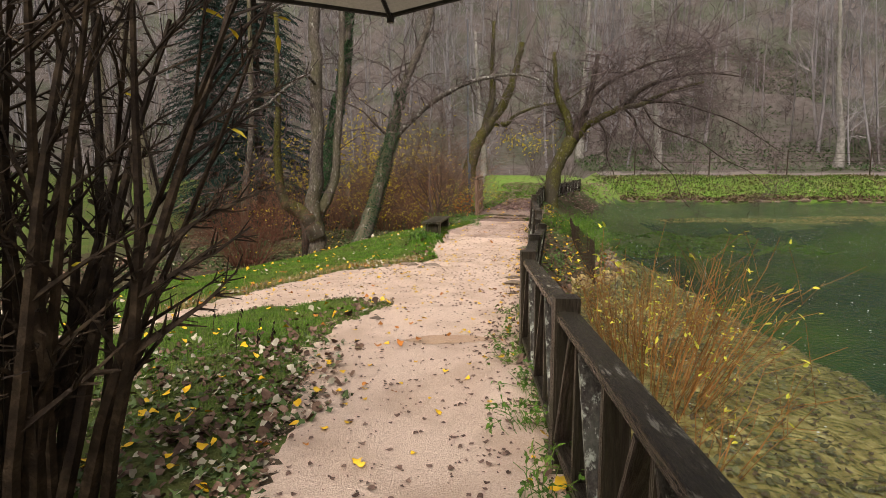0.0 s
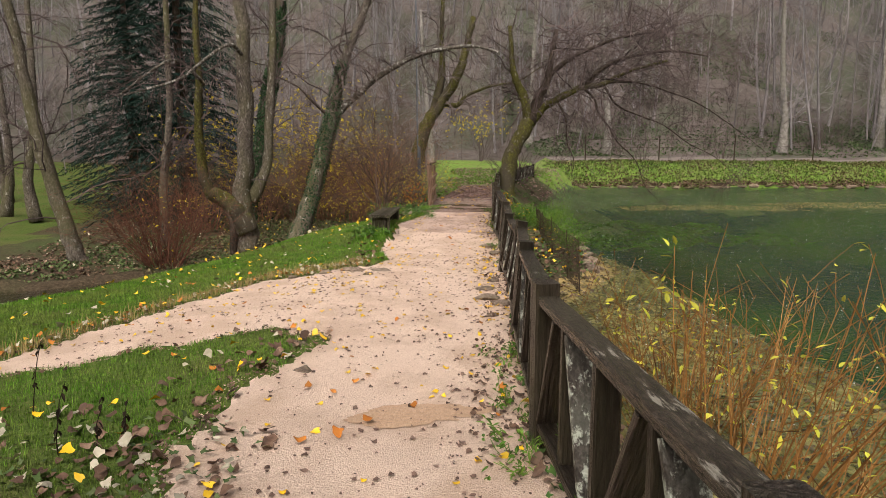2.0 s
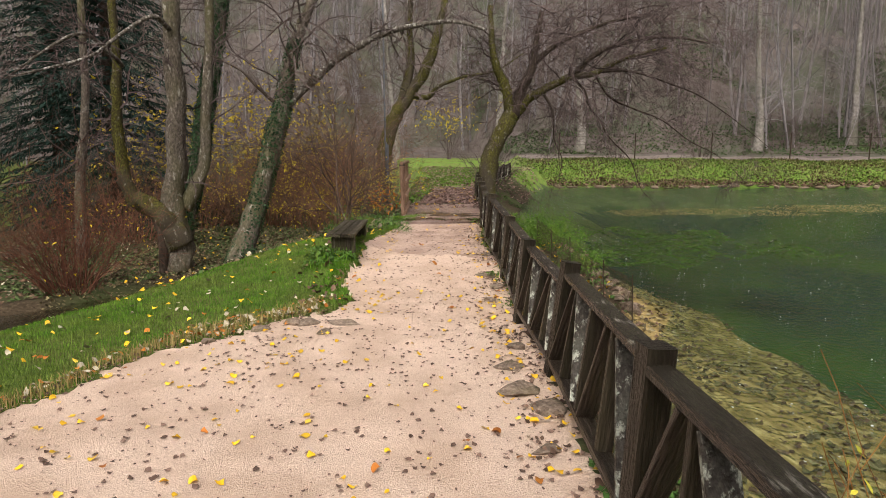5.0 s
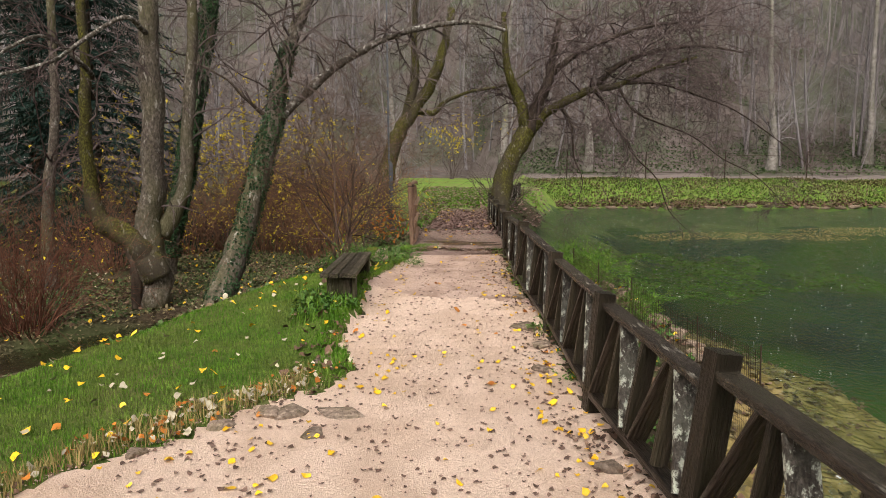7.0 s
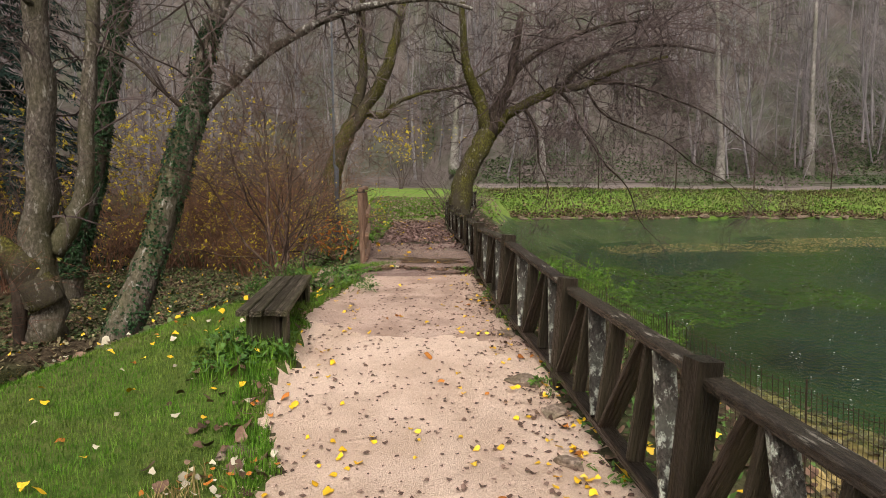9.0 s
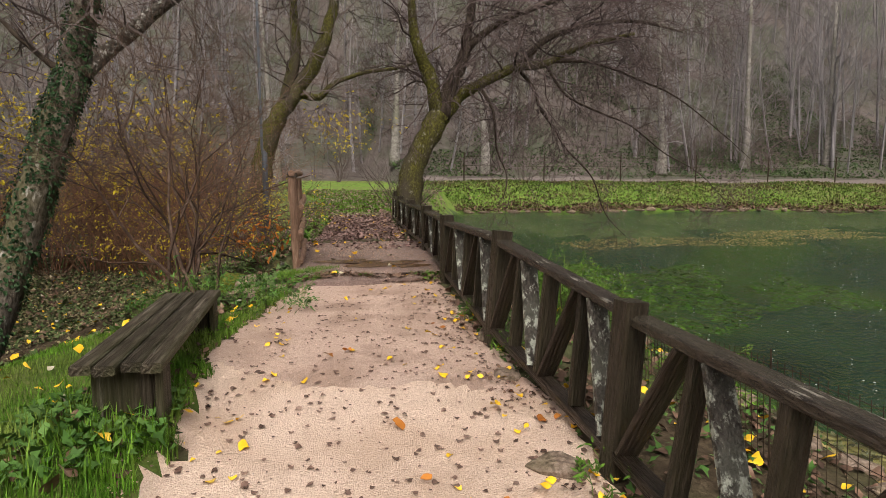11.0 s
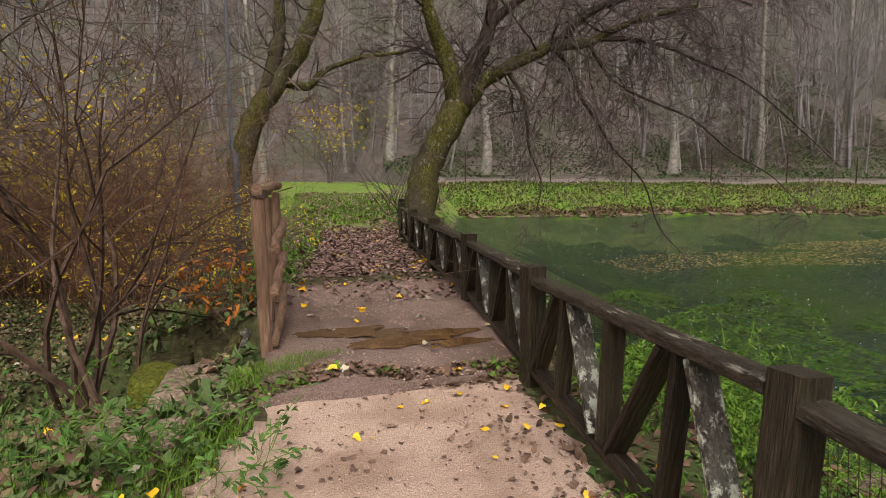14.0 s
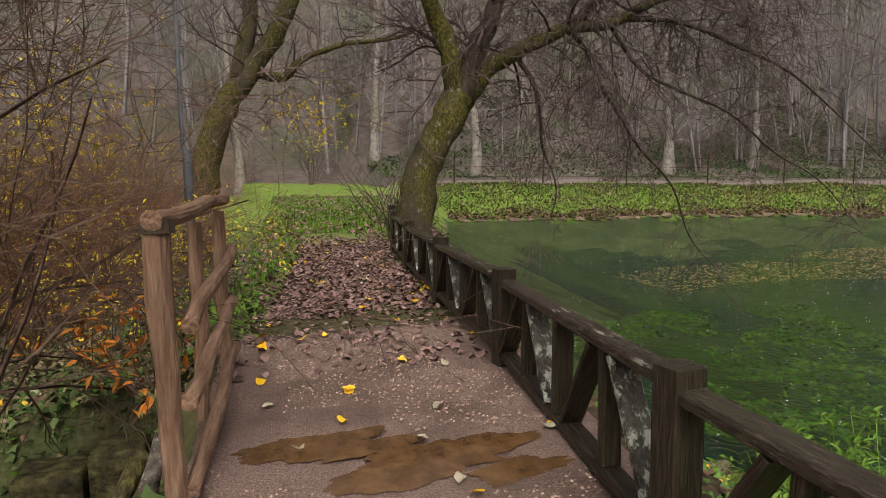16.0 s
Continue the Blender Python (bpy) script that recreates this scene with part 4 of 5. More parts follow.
    line = limb(g, pts, r0, r0 * .4, rng, 10, .25, .3)
    part("trunk", g, M_BARK, tree, smooth=True)
    tw = Geo()
    sprout(tw, line, rng, 15, 2.8, 2, .01, .3)
    part("crown", tw, M_CROWN, tree)


# spruce
def spruce(at, height, spread, seed):
    rng = random.Random(seed)
    z0 = land1(*at) - .2
    root = thing("spruce", (0, 0, 0), "tall dark green spruce with drooping boughs", "tree")
    g = Geo()
    g.tube([(at[0], at[1], z0), (at[0], at[1], z0 + height * .5), (at[0], at[1], z0 + height)], [.28, .17, .02], 8)
    part("trunk", g, M_DARKBARK, root, smooth=True)
    f = Geo()
    tiers = 46
    for i in range(tiers):
        h = z0 + .6 + (height - .8) * i / tiers
        reach = spread * (1 - i / tiers) ** .8 + .25
        for k in range(11):
            a = rng.uniform(0, 2 * math.pi)
            d = Vector((math.cos(a), math.sin(a), 0))
            s = Vector((-d.y, d.x, 0))
            ln = reach * rng.uniform(.7, 1.1)
            n = max(5, int(ln / .12))
            for j in range(n):
                t = (j + 1) / n
                p = Vector((at[0], at[1], h)) + d * (ln * t) - Vector((0, 0, .32 * ln * t * t - .05))
                for sg_ in (-1, 1):
                    f.leaf(p, d * .7 + s * sg_ * rng.uniform(.5, 1) + Vector((0, 0, rng.uniform(-.9, -.1))), Vector((rng.gauss(0, .4), rng.gauss(0, .4), 1)), .34 * rng.uniform(.6, 1.2), .07)
    part("crown", f, M_SPRUCE, root)


spruce((-9.3, 31.0), 17, 4.2, 1)
spruce((-13.5, 36.0), 16, 3.8, 2)


# many-stemmed bushes
def bush(name, at, stems, height, spread, mat, label, seed, leaf=None, level=2, r=.012, category="bush", lean=(0, 0), kids=3, base=.25, wob=.16, group="", droop=0.0, kl=1.0):
    rng = random.Random(seed)
    z0 = land1(*at) - .05
    root = thing(name, (0, 0, 0), label, category, group)
    g = Geo()
    spots = []
    for _ in range(stems):
        a, q = rng.uniform(0, 2 * math.pi), math.sqrt(rng.random())
        p = (at[0] + base * q * math.cos(a), at[1] + base * q * math.sin(a), z0)
        d = (spread * q * math.cos(a) + lean[0], spread * q * math.sin(a) + lean[1], 1)
        grow(g, p, d, height * rng.uniform(.65, 1.1), r * rng.uniform(.7, 1.3), level, rng, droop, kids, wob, spots, kl)
        if stems <= 14:
            part("stem", g, mat, root)
            g = Geo()
    holder = root
    if stems > 14:
        holder = part("crown", g, mat, root)
    if leaf:
        count, size, lm, low = leaf
        top = z0 + height * low
        sel = [s for s in spots if s[0].z < top] or spots
        part("foliage", leaves_at(sel, rng, count, size), lm, holder, "sparse last leaves")
    return root


RED = "leafless red-brown bush with a few yellow leaves"
bush("red_bush", (-6.3, 19.4), 130, 2.4, .75, M_DARKRED, RED, 40, (70, .09, M_YBUSH, .9), 2, .011, group="red bushes", base=.5)
for i, (x, y, h, sp) in enumerate([(-.6, 29.0, 3.2, .6), (-1.9, 29.6, 3.3, .65), (.3, 30.2, 3.0, .6), (-3.1, 30.2, 3.2, .6), (-1.3, 31.6, 3.6, .6), (-4.4, 30.6, 2.8, .7), (.3, 27.2, 1.7, .7), (-5.8, 30.0, 2.8, .7), (-.2, 33.0, 3.4, .6), (-3.0, 33.5, 3.4, .6), (-7.4, 27.0, 2.4, .7), (-.9, 26.8, 1.5, .7)]):
    bush("red_bush", (x, y), 64, h, sp, M_REDTWIG, RED, 60 + i, (360, .085, M_YBUSH, .6), 2, .014, group="red bushes", base=.6)
for i, (x, y, h) in enumerate([(-5.4, 33.2, 5.0), (-3.4, 35.0, 4.6), (-7.8, 31.0, 4.0), (-2.2, 32.4, 3.2)]):
    bush("yellow_bush", (x, y), 34, h, .5, M_TWIG, "bush with thin yellow autumn leaves", 80 + i, (2300, .13, M_YBUSH, 2), 2, .016, group="yellow bushes", base=.5)
bush("yellow_shrub", (1.25, 23.0), 26, 1.1, .6, M_TWIG, "low shrub with small yellow leaves by the bridge", 85, (420, .06, M_YBUSH, 2), 2, .007, base=.35)
bush("yellow_shrub", (.35, 22.6), 22, 1.0, .7, M_TWIG, "low shrub with small yellow leaves by the bridge", 86, (300, .06, M_YBUSH, 2), 2, .007, base=.35)
bush("bare_shrub", (-.35, 19.0), 7, 3.2, .34, M_SHRUB, "tall bare shrub with spreading stems beside the bridge", 87, None, 3, .028, "shrub", (-.12, 0), 6, .16, .2, kl=.92)
bush("bare_shrub", (.02, 18.75), 3, 3.0, .26, M_SHRUB, "tall bare shrub with spreading stems beside the bridge", 88, None, 3, .028, "shrub", (-.02, .05), 6, .08, .2, kl=.92)
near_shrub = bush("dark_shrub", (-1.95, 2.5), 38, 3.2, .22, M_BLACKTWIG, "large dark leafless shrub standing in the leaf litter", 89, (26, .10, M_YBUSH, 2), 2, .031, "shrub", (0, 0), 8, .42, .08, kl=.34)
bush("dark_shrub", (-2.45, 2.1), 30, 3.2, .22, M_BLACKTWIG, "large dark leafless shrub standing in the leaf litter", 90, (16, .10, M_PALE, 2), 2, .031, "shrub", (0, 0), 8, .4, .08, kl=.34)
withered = random.Random(19)
wl = Geo()
for _ in range(420):
    h, a = withered.uniform(.5, 2.9), withered.uniform(0, 6.283)
    q = (.3 + .2 * h) * math.sqrt(withered.random())
    wl.leaf((-1.95 + q * math.cos(a), 2.5 + q * math.sin(a), h), (math.cos(a), math.sin(a), withered.uniform(-1.2, .2)), (0, withered.uniform(-1, 1), 1), withered.uniform(.03, .065), withered.uniform(.015, .03))
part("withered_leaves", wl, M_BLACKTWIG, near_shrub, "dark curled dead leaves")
bush("willow_clump", (1.95, 5.25), 80, 1.3, .55, M_ORANGETWIG, "clump of orange willow stems with narrow yellow-green leaves in the shallows", 91, (190, .062, M_WILLOWLEAF, 3), 1, .006, "shrub", (.12, 0), 3, .5, .07, kl=.6)
bush("willow_clump", (2.2, 6.5), 60, 1.0, .5, M_ORANGETWIG, "clump of orange willow stems with narrow yellow-green leaves in the shallows", 92, (120, .058, M_WILLOWLEAF, 3), 1, .005, "shrub", (.1, 0), 3, .45, .07, kl=.6)
bush("willow_clump", (1.75, 3.9), 18, .75, .6, M_ORANGETWIG, "clump of orange willow stems with narrow yellow-green leaves in the shallows", 93, (30, .055, M_WILLOWLEAF, 3), 1, .005, "shrub", (.1, 0), 3, .3, .12)
bush("orange_shrub", (.85, 20.3), 18, .6, .9, M_REDTWIG, "small orange-leaved shrub over the culvert", 94, (150, .10, M_ORANGE, 3), 1, .006, "shrub", (0, 0), 3, .2)
GREEN = "bright green leafy weed growing on the pond bank"
for i, (x, y, h, n) in enumerate([(4.0, 16.9, .6, 42), (3.55, 16.1, .45, 26), (4.15, 17.6, .55, 24), (3.2, 17.0, .4, 20), (3.6, 14.6, .35, 16)]):
    bush("green_weed", (x, y), n, h, .7, M_WEED, GREEN, 100 + i, (1100, .05, M_WEED, 3), 1, .005, "weed", (0, 0), 4, .3, .2, "bank weeds")
for i, (x, y, h) in enumerate([(.54, 3.5, .22), (.6, 4.2, .25), (.62, 5.0, .2), (.74, 5.8, .2), (.9, 6.6, .18), (.55, 2.7, .25), (1.85, 11.9, .12), (1.95, 13.3, .16), (.5, 16.75, .35), (.25, 17.15, .4), (-.1, 17.2, .45), (.75, 17.0, .3), (-.35, 16.75, .35), (2.42, 15.9, .2), (2.3, 14.9, .18)]):
    bush("nettle", (x, y), 14, h, .8, M_WEED, "low green leafy weed at the edge of the path", 120 + i, (150, .045 if h < .3 else .055, M_WEED if h < .3 else M_GROUNDLEAF, 9), 1, .003, "weed", (0, 0), 2, .16, .3, "path-side weeds")


# ---------------------------------------------------------------- wire fences
def netting():
    root = thing("wire_netting", (0, 0, 0), "low rusty wire netting fence along the pond bank", "fence")
    line = refine([(3.40, 16.2, 0), (3.14, 14.6, 0), (2.98, 13.3, 0), (2.80, 11.7, 0), (2.70, 10.75, 0)], 30)
    tops = [Vector((p.x, p.y, float(lerp(p.y, [10.7, 12, 13.5, 16], [.27, .29, .32, .35])) + .02 * math.sin(p.y * 3))) for p in line]
    feet = [Vector((p.x + .05, p.y, max(land1(p.x + .05, p.y), -.5) - .03)) for p in line]
    g = Geo()
    for a, b in zip(feet, tops):
        g.tube([a, b + Vector((0, 0, .03))], [.0023, .0023], 3, False)
    for k in range(8):
        t = k / 7
        g.tube([a.lerp(b, t) + Vector((0, 0, .008 * math.sin(i * .9 + k))) for i, (a, b) in enumerate(zip(feet, tops))], [.0023] * len(tops), 3, False)
    part("net", g, M_WIRE, root)
    for i in range(0, len(tops), 30):
        h = Geo()
        h.tube([feet[i] - Vector((0, 0, .2)), tops[i] + Vector((0, 0, .08))], [.006, .006], 6)
        part("stake", h, M_WIRE, root)


netting()


def road_fence():
    root = thing("road_fence", (0, 0, 0), "thin wire fence on slim posts beside the far road", "fence")
    xs = [15.5 + 5.75 * i for i in range(8)]
    tips = []
    for x in xs:
        y = float(shore_y(np.array(x))) + 6.3
        z = land1(x, y)
        g = Geo()
        g.tube([(x, y, z - .3), (x, y, z + 2.0)], [.045, .04], 8)
        part("post", g, M_WIRE, root)
        tips.append(Vector((x, y, z)))
    for h in (.5, 1.1, 1.7):
        g = Geo()
        g.tube([t + Vector((0, 0, h)) for t in tips], [.012] * len(tips), 3, False)
        part("wire", g, M_WIRE, root)


road_fence()


# ---------------------------------------------------------------- stones
def rock(at, size, seed, sink=.35, flat=.6):
    bm = bmesh.new()
    rr = random.Random(seed)
    for _ in range(15):
        v = Vector((rr.gauss(0, 1), rr.gauss(0, 1), rr.gauss(0, 1))).normalized() * rr.uniform(.85, 1.1)
        bm.verts.new((v.x * size[0], v.y * size[1], max(min(v.z, .7), -.8) * size[2]))
    hull = bmesh.ops.convex_hull(bm, input=bm.verts)
    bmesh.ops.delete(bm, geom=[e for e in hull["geom_interior"] if isinstance(e, bmesh.types.BMVert)], context="VERTS")
    bmesh.ops.bevel(bm, geom=bm.edges[:], offset=min(size) * .07, segments=1, affect="EDGES")
    me = bpy.data.meshes.new("rock")
    bm.to_mesh(me)
    bm.free()
    me.materials.append(M_STONE)
    ob = new("rock", me)
    ob.location = (at[0], at[1], land1(at[0], at[1]) + size[2] * (.35 - sink))
    ob.rotation_euler = (0, 0, seed * 1.3)
    return tagged(ob, "rough weathered stone bedded at the path edge", "rock", "stones along the path")


for i, (x, y, sx_, sy_, sz_) in enumerate([(-.36, 12.75, .16, .14, .07), (-.22, 11.35, .22, .12, .06), (-.58, 11.45, .16, .14, .08), (-.4, 11.0, .13, .1, .04), (1.06, 9.2, .2, .17, .1), (1.2, 8.8, .17, .15, .09), (1.15, 9.7, .14, .12, .07),
                                           (1.84, 13.5, .13, .2, .1), (1.80, 12.9, .1, .16, .08), (2.28, 15.35, .13, .2, .1), (2.05, 14.6, .14, .1, .06), (.4, 17.3, .22, .18, .16), (.1, 17.55, .2, .16, .12), (.7, 17.5, .2, .13, .07), (-.9, 7.3, .1, .1, .04), (-.75, 6.6, .1, .08, .04), (.95, 8.2, .1, .12, .05),
                                           (-.72, 11.5, .2, .13, .1), (-1.05, 11.3, .12, .1, .08), (-1.5, 10.9, .1, .09, .07), (1.36, 10.2, .13, .1, .08), (1.55, 12.1, .08, .13, .09), (.34, 19.45, .3, .22, .3), (.85, 20.35, .2, .2, .2), (.15, 17.9, .25, .2, .16)]):
    rock((x, y), (sx_, sy_, sz_ * .75), i + 1.0)
for i in range(26):
    y = 12.3 + i * .27
    rock((float(shore_x(np.array(y))) - .06 + .08 * math.sin(i * 2.1), y), (.16 + .05 * math.sin(i), .17, .10 + .03 * math.cos(i * 1.7)), 40.0 + i, .3)
for i in range(40):
    x = 12.6 + i * .9
    rock((x, float(shore_y(np.array(x))) + .15), (.5, .2, .13 + .05 * math.sin(i * 1.9)), 90.0 + i, .25)
g = Geo()
limb(g, [(.3, 18.2, -.9), (.62, 18.55, -.2), (.85, 18.75, .3)], .05, .04, random.Random(2), 8)
solo("dead_branch", g, M_MOSSY, "mossy dead branch leaning in the culvert", "branch", smooth=True)


# ---------------------------------------------------------------- far woods
def bare_template(seed, height, branches, rad, fine=3):
    """Vertices and triangles of one leafless tree of the far woods."""
    r = np.random.RandomState(seed)
    V, F = [], []

    def cone(pts, radii):
        b = len(V)
        for p, q in zip(pts, radii):
            for k in range(3):
                a = 2.094 * k + seed
                V.append((p[0] + q * math.cos(a), p[1] + q * math.sin(a), p[2]))
        for i in range(len(pts) - 1):
            for k in range(3):
                a, c = b + 3 * i + k, b + 3 * i + (k + 1) % 3
                F.append((a, c, c + 3))
                F.append((a, c + 3, a + 3))

    lean = r.normal(0, .05, 2)
    bend = r.normal(0, .35, 2)
    trunk = [(lean[0] * h * height + bend[0] * math.sin(3 * h), lean[1] * h * height + bend[1] * math.sin(3 * h), h * height - .5 * (h == 0)) for h in (0, .25, .5, .75, 1)]
    cone(trunk, [rad, rad * .8, rad * .6, rad * .35, rad * .08])
    for _ in range(branches):
        h = r.uniform(.18, 1)
        i = min(int(h * 4), 3)
        f = h * 4 - i
        p = np.array(trunk[i]) * (1 - f) + np.array(trunk[i + 1]) * f
        a, up = r.uniform(0, 6.283), r.uniform(.2, 1.1)
        ln = height * r.uniform(.12, .3) * (1.15 - .6 * h)
        d = np.array([math.cos(a), math.sin(a), up])
        d = d / np.linalg.norm(d)
        m = p + d * ln * .55
        e = m + (d + r.normal(0, .35, 3)) * ln * .5
        br = rad * .28 * (1.15 - h * .7)
        cone([p, m, e], [br, br * .55, .012])
        for _ in range(fine):
            s = p + (m - p) * r.uniform(.3, 1)
            e2 = s + (d + r.normal(0, .6, 3)) * ln * r.uniform(.3, .55)
            cone([s, e2], [br * .4 + .012, .01])
    return np.array(V), np.array(F)


def replicate(templates, places, name, mat):
    VV, FF, off = [], [], 0
    for (x, y, z, yaw, sc, k) in places:
        V, F = templates[k]
        c, s = math.cos(yaw), math.sin(yaw)
        W = V * sc
        VV.append(np.stack([W[:, 0] * c - W[:, 1] * s + x, W[:, 0] * s + W[:, 1] * c + y, W[:, 2] + z], 1))
        FF.append(F + off)
        off += len(V)
    return np_mesh(name, np.concatenate(VV), np.concatenate(FF), mat)


TREES = [bare_template(i, 15 + (i % 4), 26, .11 + .03 * (i % 4), 4) for i in range(7)] + [bare_template(20 + i, 6, 24, .05, 5) for i in range(4)]
places = []
rs = np.random.RandomState(5)
while len(places) < 1450:
    x, y = rs.uniform(-105, 150), 46 + 120 * rs.random_sample() ** 1.25
    if x > 12 and y < float(shore_y(np.array(x))) + 10.5:
        continue
    if -16 < x <= 13 and y < 60:
        continue
    if x <= -16 and y < 50:
        continue
    if abs(x) > 20 + .95 * y:
        continue
    places.append((x, y, 0, rs.uniform(0, 6.28), rs.uniform(.75, 1.25), rs.randint(11)))
zz = land(np.array([p[0] for p in places]), np.array([p[1] for p in places]))
places = [(p[0], p[1], z, *p[3:]) for p, z in zip(places, zz)]
brush = []
while len(brush) < 520:
    x, y = rs.uniform(-45, 75), 50 + 26 * rs.random_sample() ** 1.4
    if y < (float(shore_y(np.array(x))) + 10.2 if x > 12 else 58) or abs(x) > 12 + .95 * y:
        continue
    brush.append((x, y, land1(x, y), rs.uniform(0, 6.28), rs.uniform(.3, .62), 7 + rs.randint(4)))
tagged(new("brushwood", replicate(TREES, brush, "brushwood", M_TWIG)), "leafless brown undergrowth at the foot of the woods", "undergrowth", kind="stuff")
tagged(new("far_woods", replicate(TREES, places, "far_woods", M_WOODS)), "dense leafless woods on the valley side, greyed in colour for haze", "woods", kind="stuff")

# single pale trees above the far road
for i, (x, y) in enumerate([(32.7, 50.6), (18.3, 52.5), (12.7, 57), (3.8, 58), (41.6, 51.0), (50.5, 50.5), (60, 50)]):
    rng = random.Random(200 + i)
    z = land1(x, y)
    tree = thing("roadside_tree", (0, 0, 0), "pale-barked leafless tree standing above the far road", "tree", "trees along the far road")
    g = Geo()
    lx = rng.uniform(-1, 1)
    line = limb(g, [(x, y, z - .4), (x + .1, y, z + 2.5), (x + lx * .4, y, z + 6), (x + lx, y, z + 14)], .38, .12, rng, 9, .2, .25)
    part("trunk", g, M_PALETRUNK, tree, smooth=True)
    tw = Geo()
    sprout(tw, line, rng, 22, 4.5, 2, .01, .3)
    # crown takes the far woods' haze-greyed colour
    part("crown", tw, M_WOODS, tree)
# sapling with yellow leaves behind the lawn
bush("yellow_sapling", (8.3, 57), 5, 4.2, .25, M_TWIG, "slim sapling with pale yellow leaves on the lawn", 300, (260, .2, M_YBUSH, 3), 2, .05, "tree", (0, 0), 4, .2)
for i, (x, y, h) in enumerate([(20, 49.2, 2.2), (27, 49.5, 2.0), (36, 51, 3), (43, 50, 2.5), (9, 60, 3), (-1, 58, 3), (-12, 52, 3.2), (5.9, 30.5, 2.2)]):
    bush("bare_shrub", (x, y), 26, h, .6, M_TWIG, "leafless brown shrub at the wood's edge", 310 + i, None, 2, .018, "shrub", group="wood-edge shrubs", base=.6)


# ---------------------------------------------------------------- scattered leaves, grass and ivy
def leaf_template(k, curl):
    """A broad leaf of 0.5 m radius lying flat, its rim lifted a little."""
    V = [(0, 0, .02)]
    n = 15
    for i in range(n):
        a = 2 * math.pi * i / n
        q = .5 * (1 + .2 * math.cos(a) + .10 * math.cos(3 * a + k) + .13 * math.cos(5 * a + 2 * k))
        V.append((q * math.cos(a), .85 * q * math.sin(a), curl * (.05 + .09 * math.sin(2 * a + k))))
    return np.array(V), np.array([(0, 1 + i, 1 + (i + 1) % n) for i in range(n)])


def blade_template(bend):
    V = [(-.5, 0, 0), (.5, 0, 0), (-.38, bend * .3, .55), (.38, bend * .3, .55), (0, bend, 1)]
    return np.array(V, float), np.array([(0, 1, 3), (0, 3, 2), (2, 3, 4)])


LEAVES = [leaf_template(k, 1 + .5 * k) for k in range(3)]
IVYLEAF = (np.array([(0, -.45, 0), (.42, -.1, .1), (.15, .1, .04), (0, .6, .0), (-.15, .1, .04), (-.42, -.1, .1)]), np.array([(0, 1, 2), (0, 2, 3), (0, 3, 4), (0, 4, 5)]))


def strew(name, n, box, keep, templates, size, mat, label, category, lift=.012, tilt=.25, seed=1, aspect=None, onto=None):
    """n small pieces lying on the land where keep(x, y) allows it, as one sheet of stuff."""
    r = np.random.RandomState(seed)
    xs, ys = np.zeros(0), np.zeros(0)
    while len(xs) < n:
        x, y = r.uniform(box[0], box[1], 4 * n), r.uniform(box[2], box[3], 4 * n)
        k = keep(x, y, r)
        xs, ys = np.concatenate([xs, x[k]]), np.concatenate([ys, y[k]])
    xs, ys = xs[:n], ys[:n]
    zs = (onto or land)(xs, ys) + lift * r.uniform(.6, 1.4, n)
    pick = r.randint(len(templates), size=n)
    VV, FF, off = [], [], 0
    for t, (V, F) in enumerate(templates):
        m = np.where(pick == t)[0]
        if not len(m):
            continue
        s = r.uniform(size[0], size[1], len(m))
        yaw, tx, ty = r.uniform(0, 6.283, len(m)), r.normal(0, tilt, len(m)), r.normal(0, tilt, len(m))
        W = V[None] * (s[:, None, None] if aspect is None else np.stack([s * aspect, s, s], 1)[:, None, :])
        X, Y, Z = W[..., 0], W[..., 1], W[..., 2]
        Z = Z + X * tx[:, None] + Y * ty[:, None]
        c, q = np.cos(yaw)[:, None], np.sin(yaw)[:, None]
        P = np.stack([X * c - Y * q + xs[m][:, None], X * q + Y * c + ys[m][:, None], Z + zs[m][:, None]], -1)
        VV.append(P.reshape(-1, 3))
        FF.append((F[None] + (np.arange(len(m)) * len(V))[:, None, None] + off).reshape(-1, 3))
        off += len(m) * len(V)
    return tagged(new(name, np_mesh(name, np.concatenate(VV), np.concatenate(FF), mat)), label, category, kind="stuff")


def clump(x, y, s, thr):
    return wave(x + 3.1, y - 1.7, s) + .6 * wave(x, y + 5, s * 2.3) > thr


def left_turf(x, y, r):
    return (x < path_left(y) + .05) & (x > dam_edge(y) - .6) & (y < 17.3) & ~in_path(x, y)


def on_path(x, y, r):
    return in_path(x, y)


def basin(x, y, r):
    return (x < dam_edge(y) - .3) & (seg_dist(x, y, CHANNEL) > 1.35)


def litter(x, y, r):
    return (x < -.85 + .3 * wave(x, y, 3)) & (y < 5.6 - .5 * (x + 1)) & (r.random_sample(x.shape) < np.clip((6.2 - y) / 3, 0, 1))


def deck_top(x, y):
    return path_z(y) + np.where((y > 17.5) & (y < 20.7), .036, .0) + 0 * x


def pile(x, y, r):
    return (x > path_left(y) - .1 + .3 * wave(x, y, 2)) & (x < fence_x(y) - .05) & (r.random_sample(x.shape) < np.where(y < 21.3, .12, np.clip((29.5 - y) / 5, 0, 1)))


def bank(x, y, r):
    return (x > fence_x(y) - .12) & (x < shore_x(y)) & ~((y > 17.5) & (y < 20.7) & (x < fence_x(y) + .25))


def dry_deck(x, y):
    return (np.hypot((x - 2.15) / .6, (y - 18.28) / .32) > 1) & (np.hypot((x - 1.6) / .5, (y - 18.64) / .26) > 1) & (np.hypot((x - 1.85) / .28, (y - 18.95) / .12) > 1) & (np.hypot((x - 2.44) / .28, (y - 18.1) / .16) > 1)


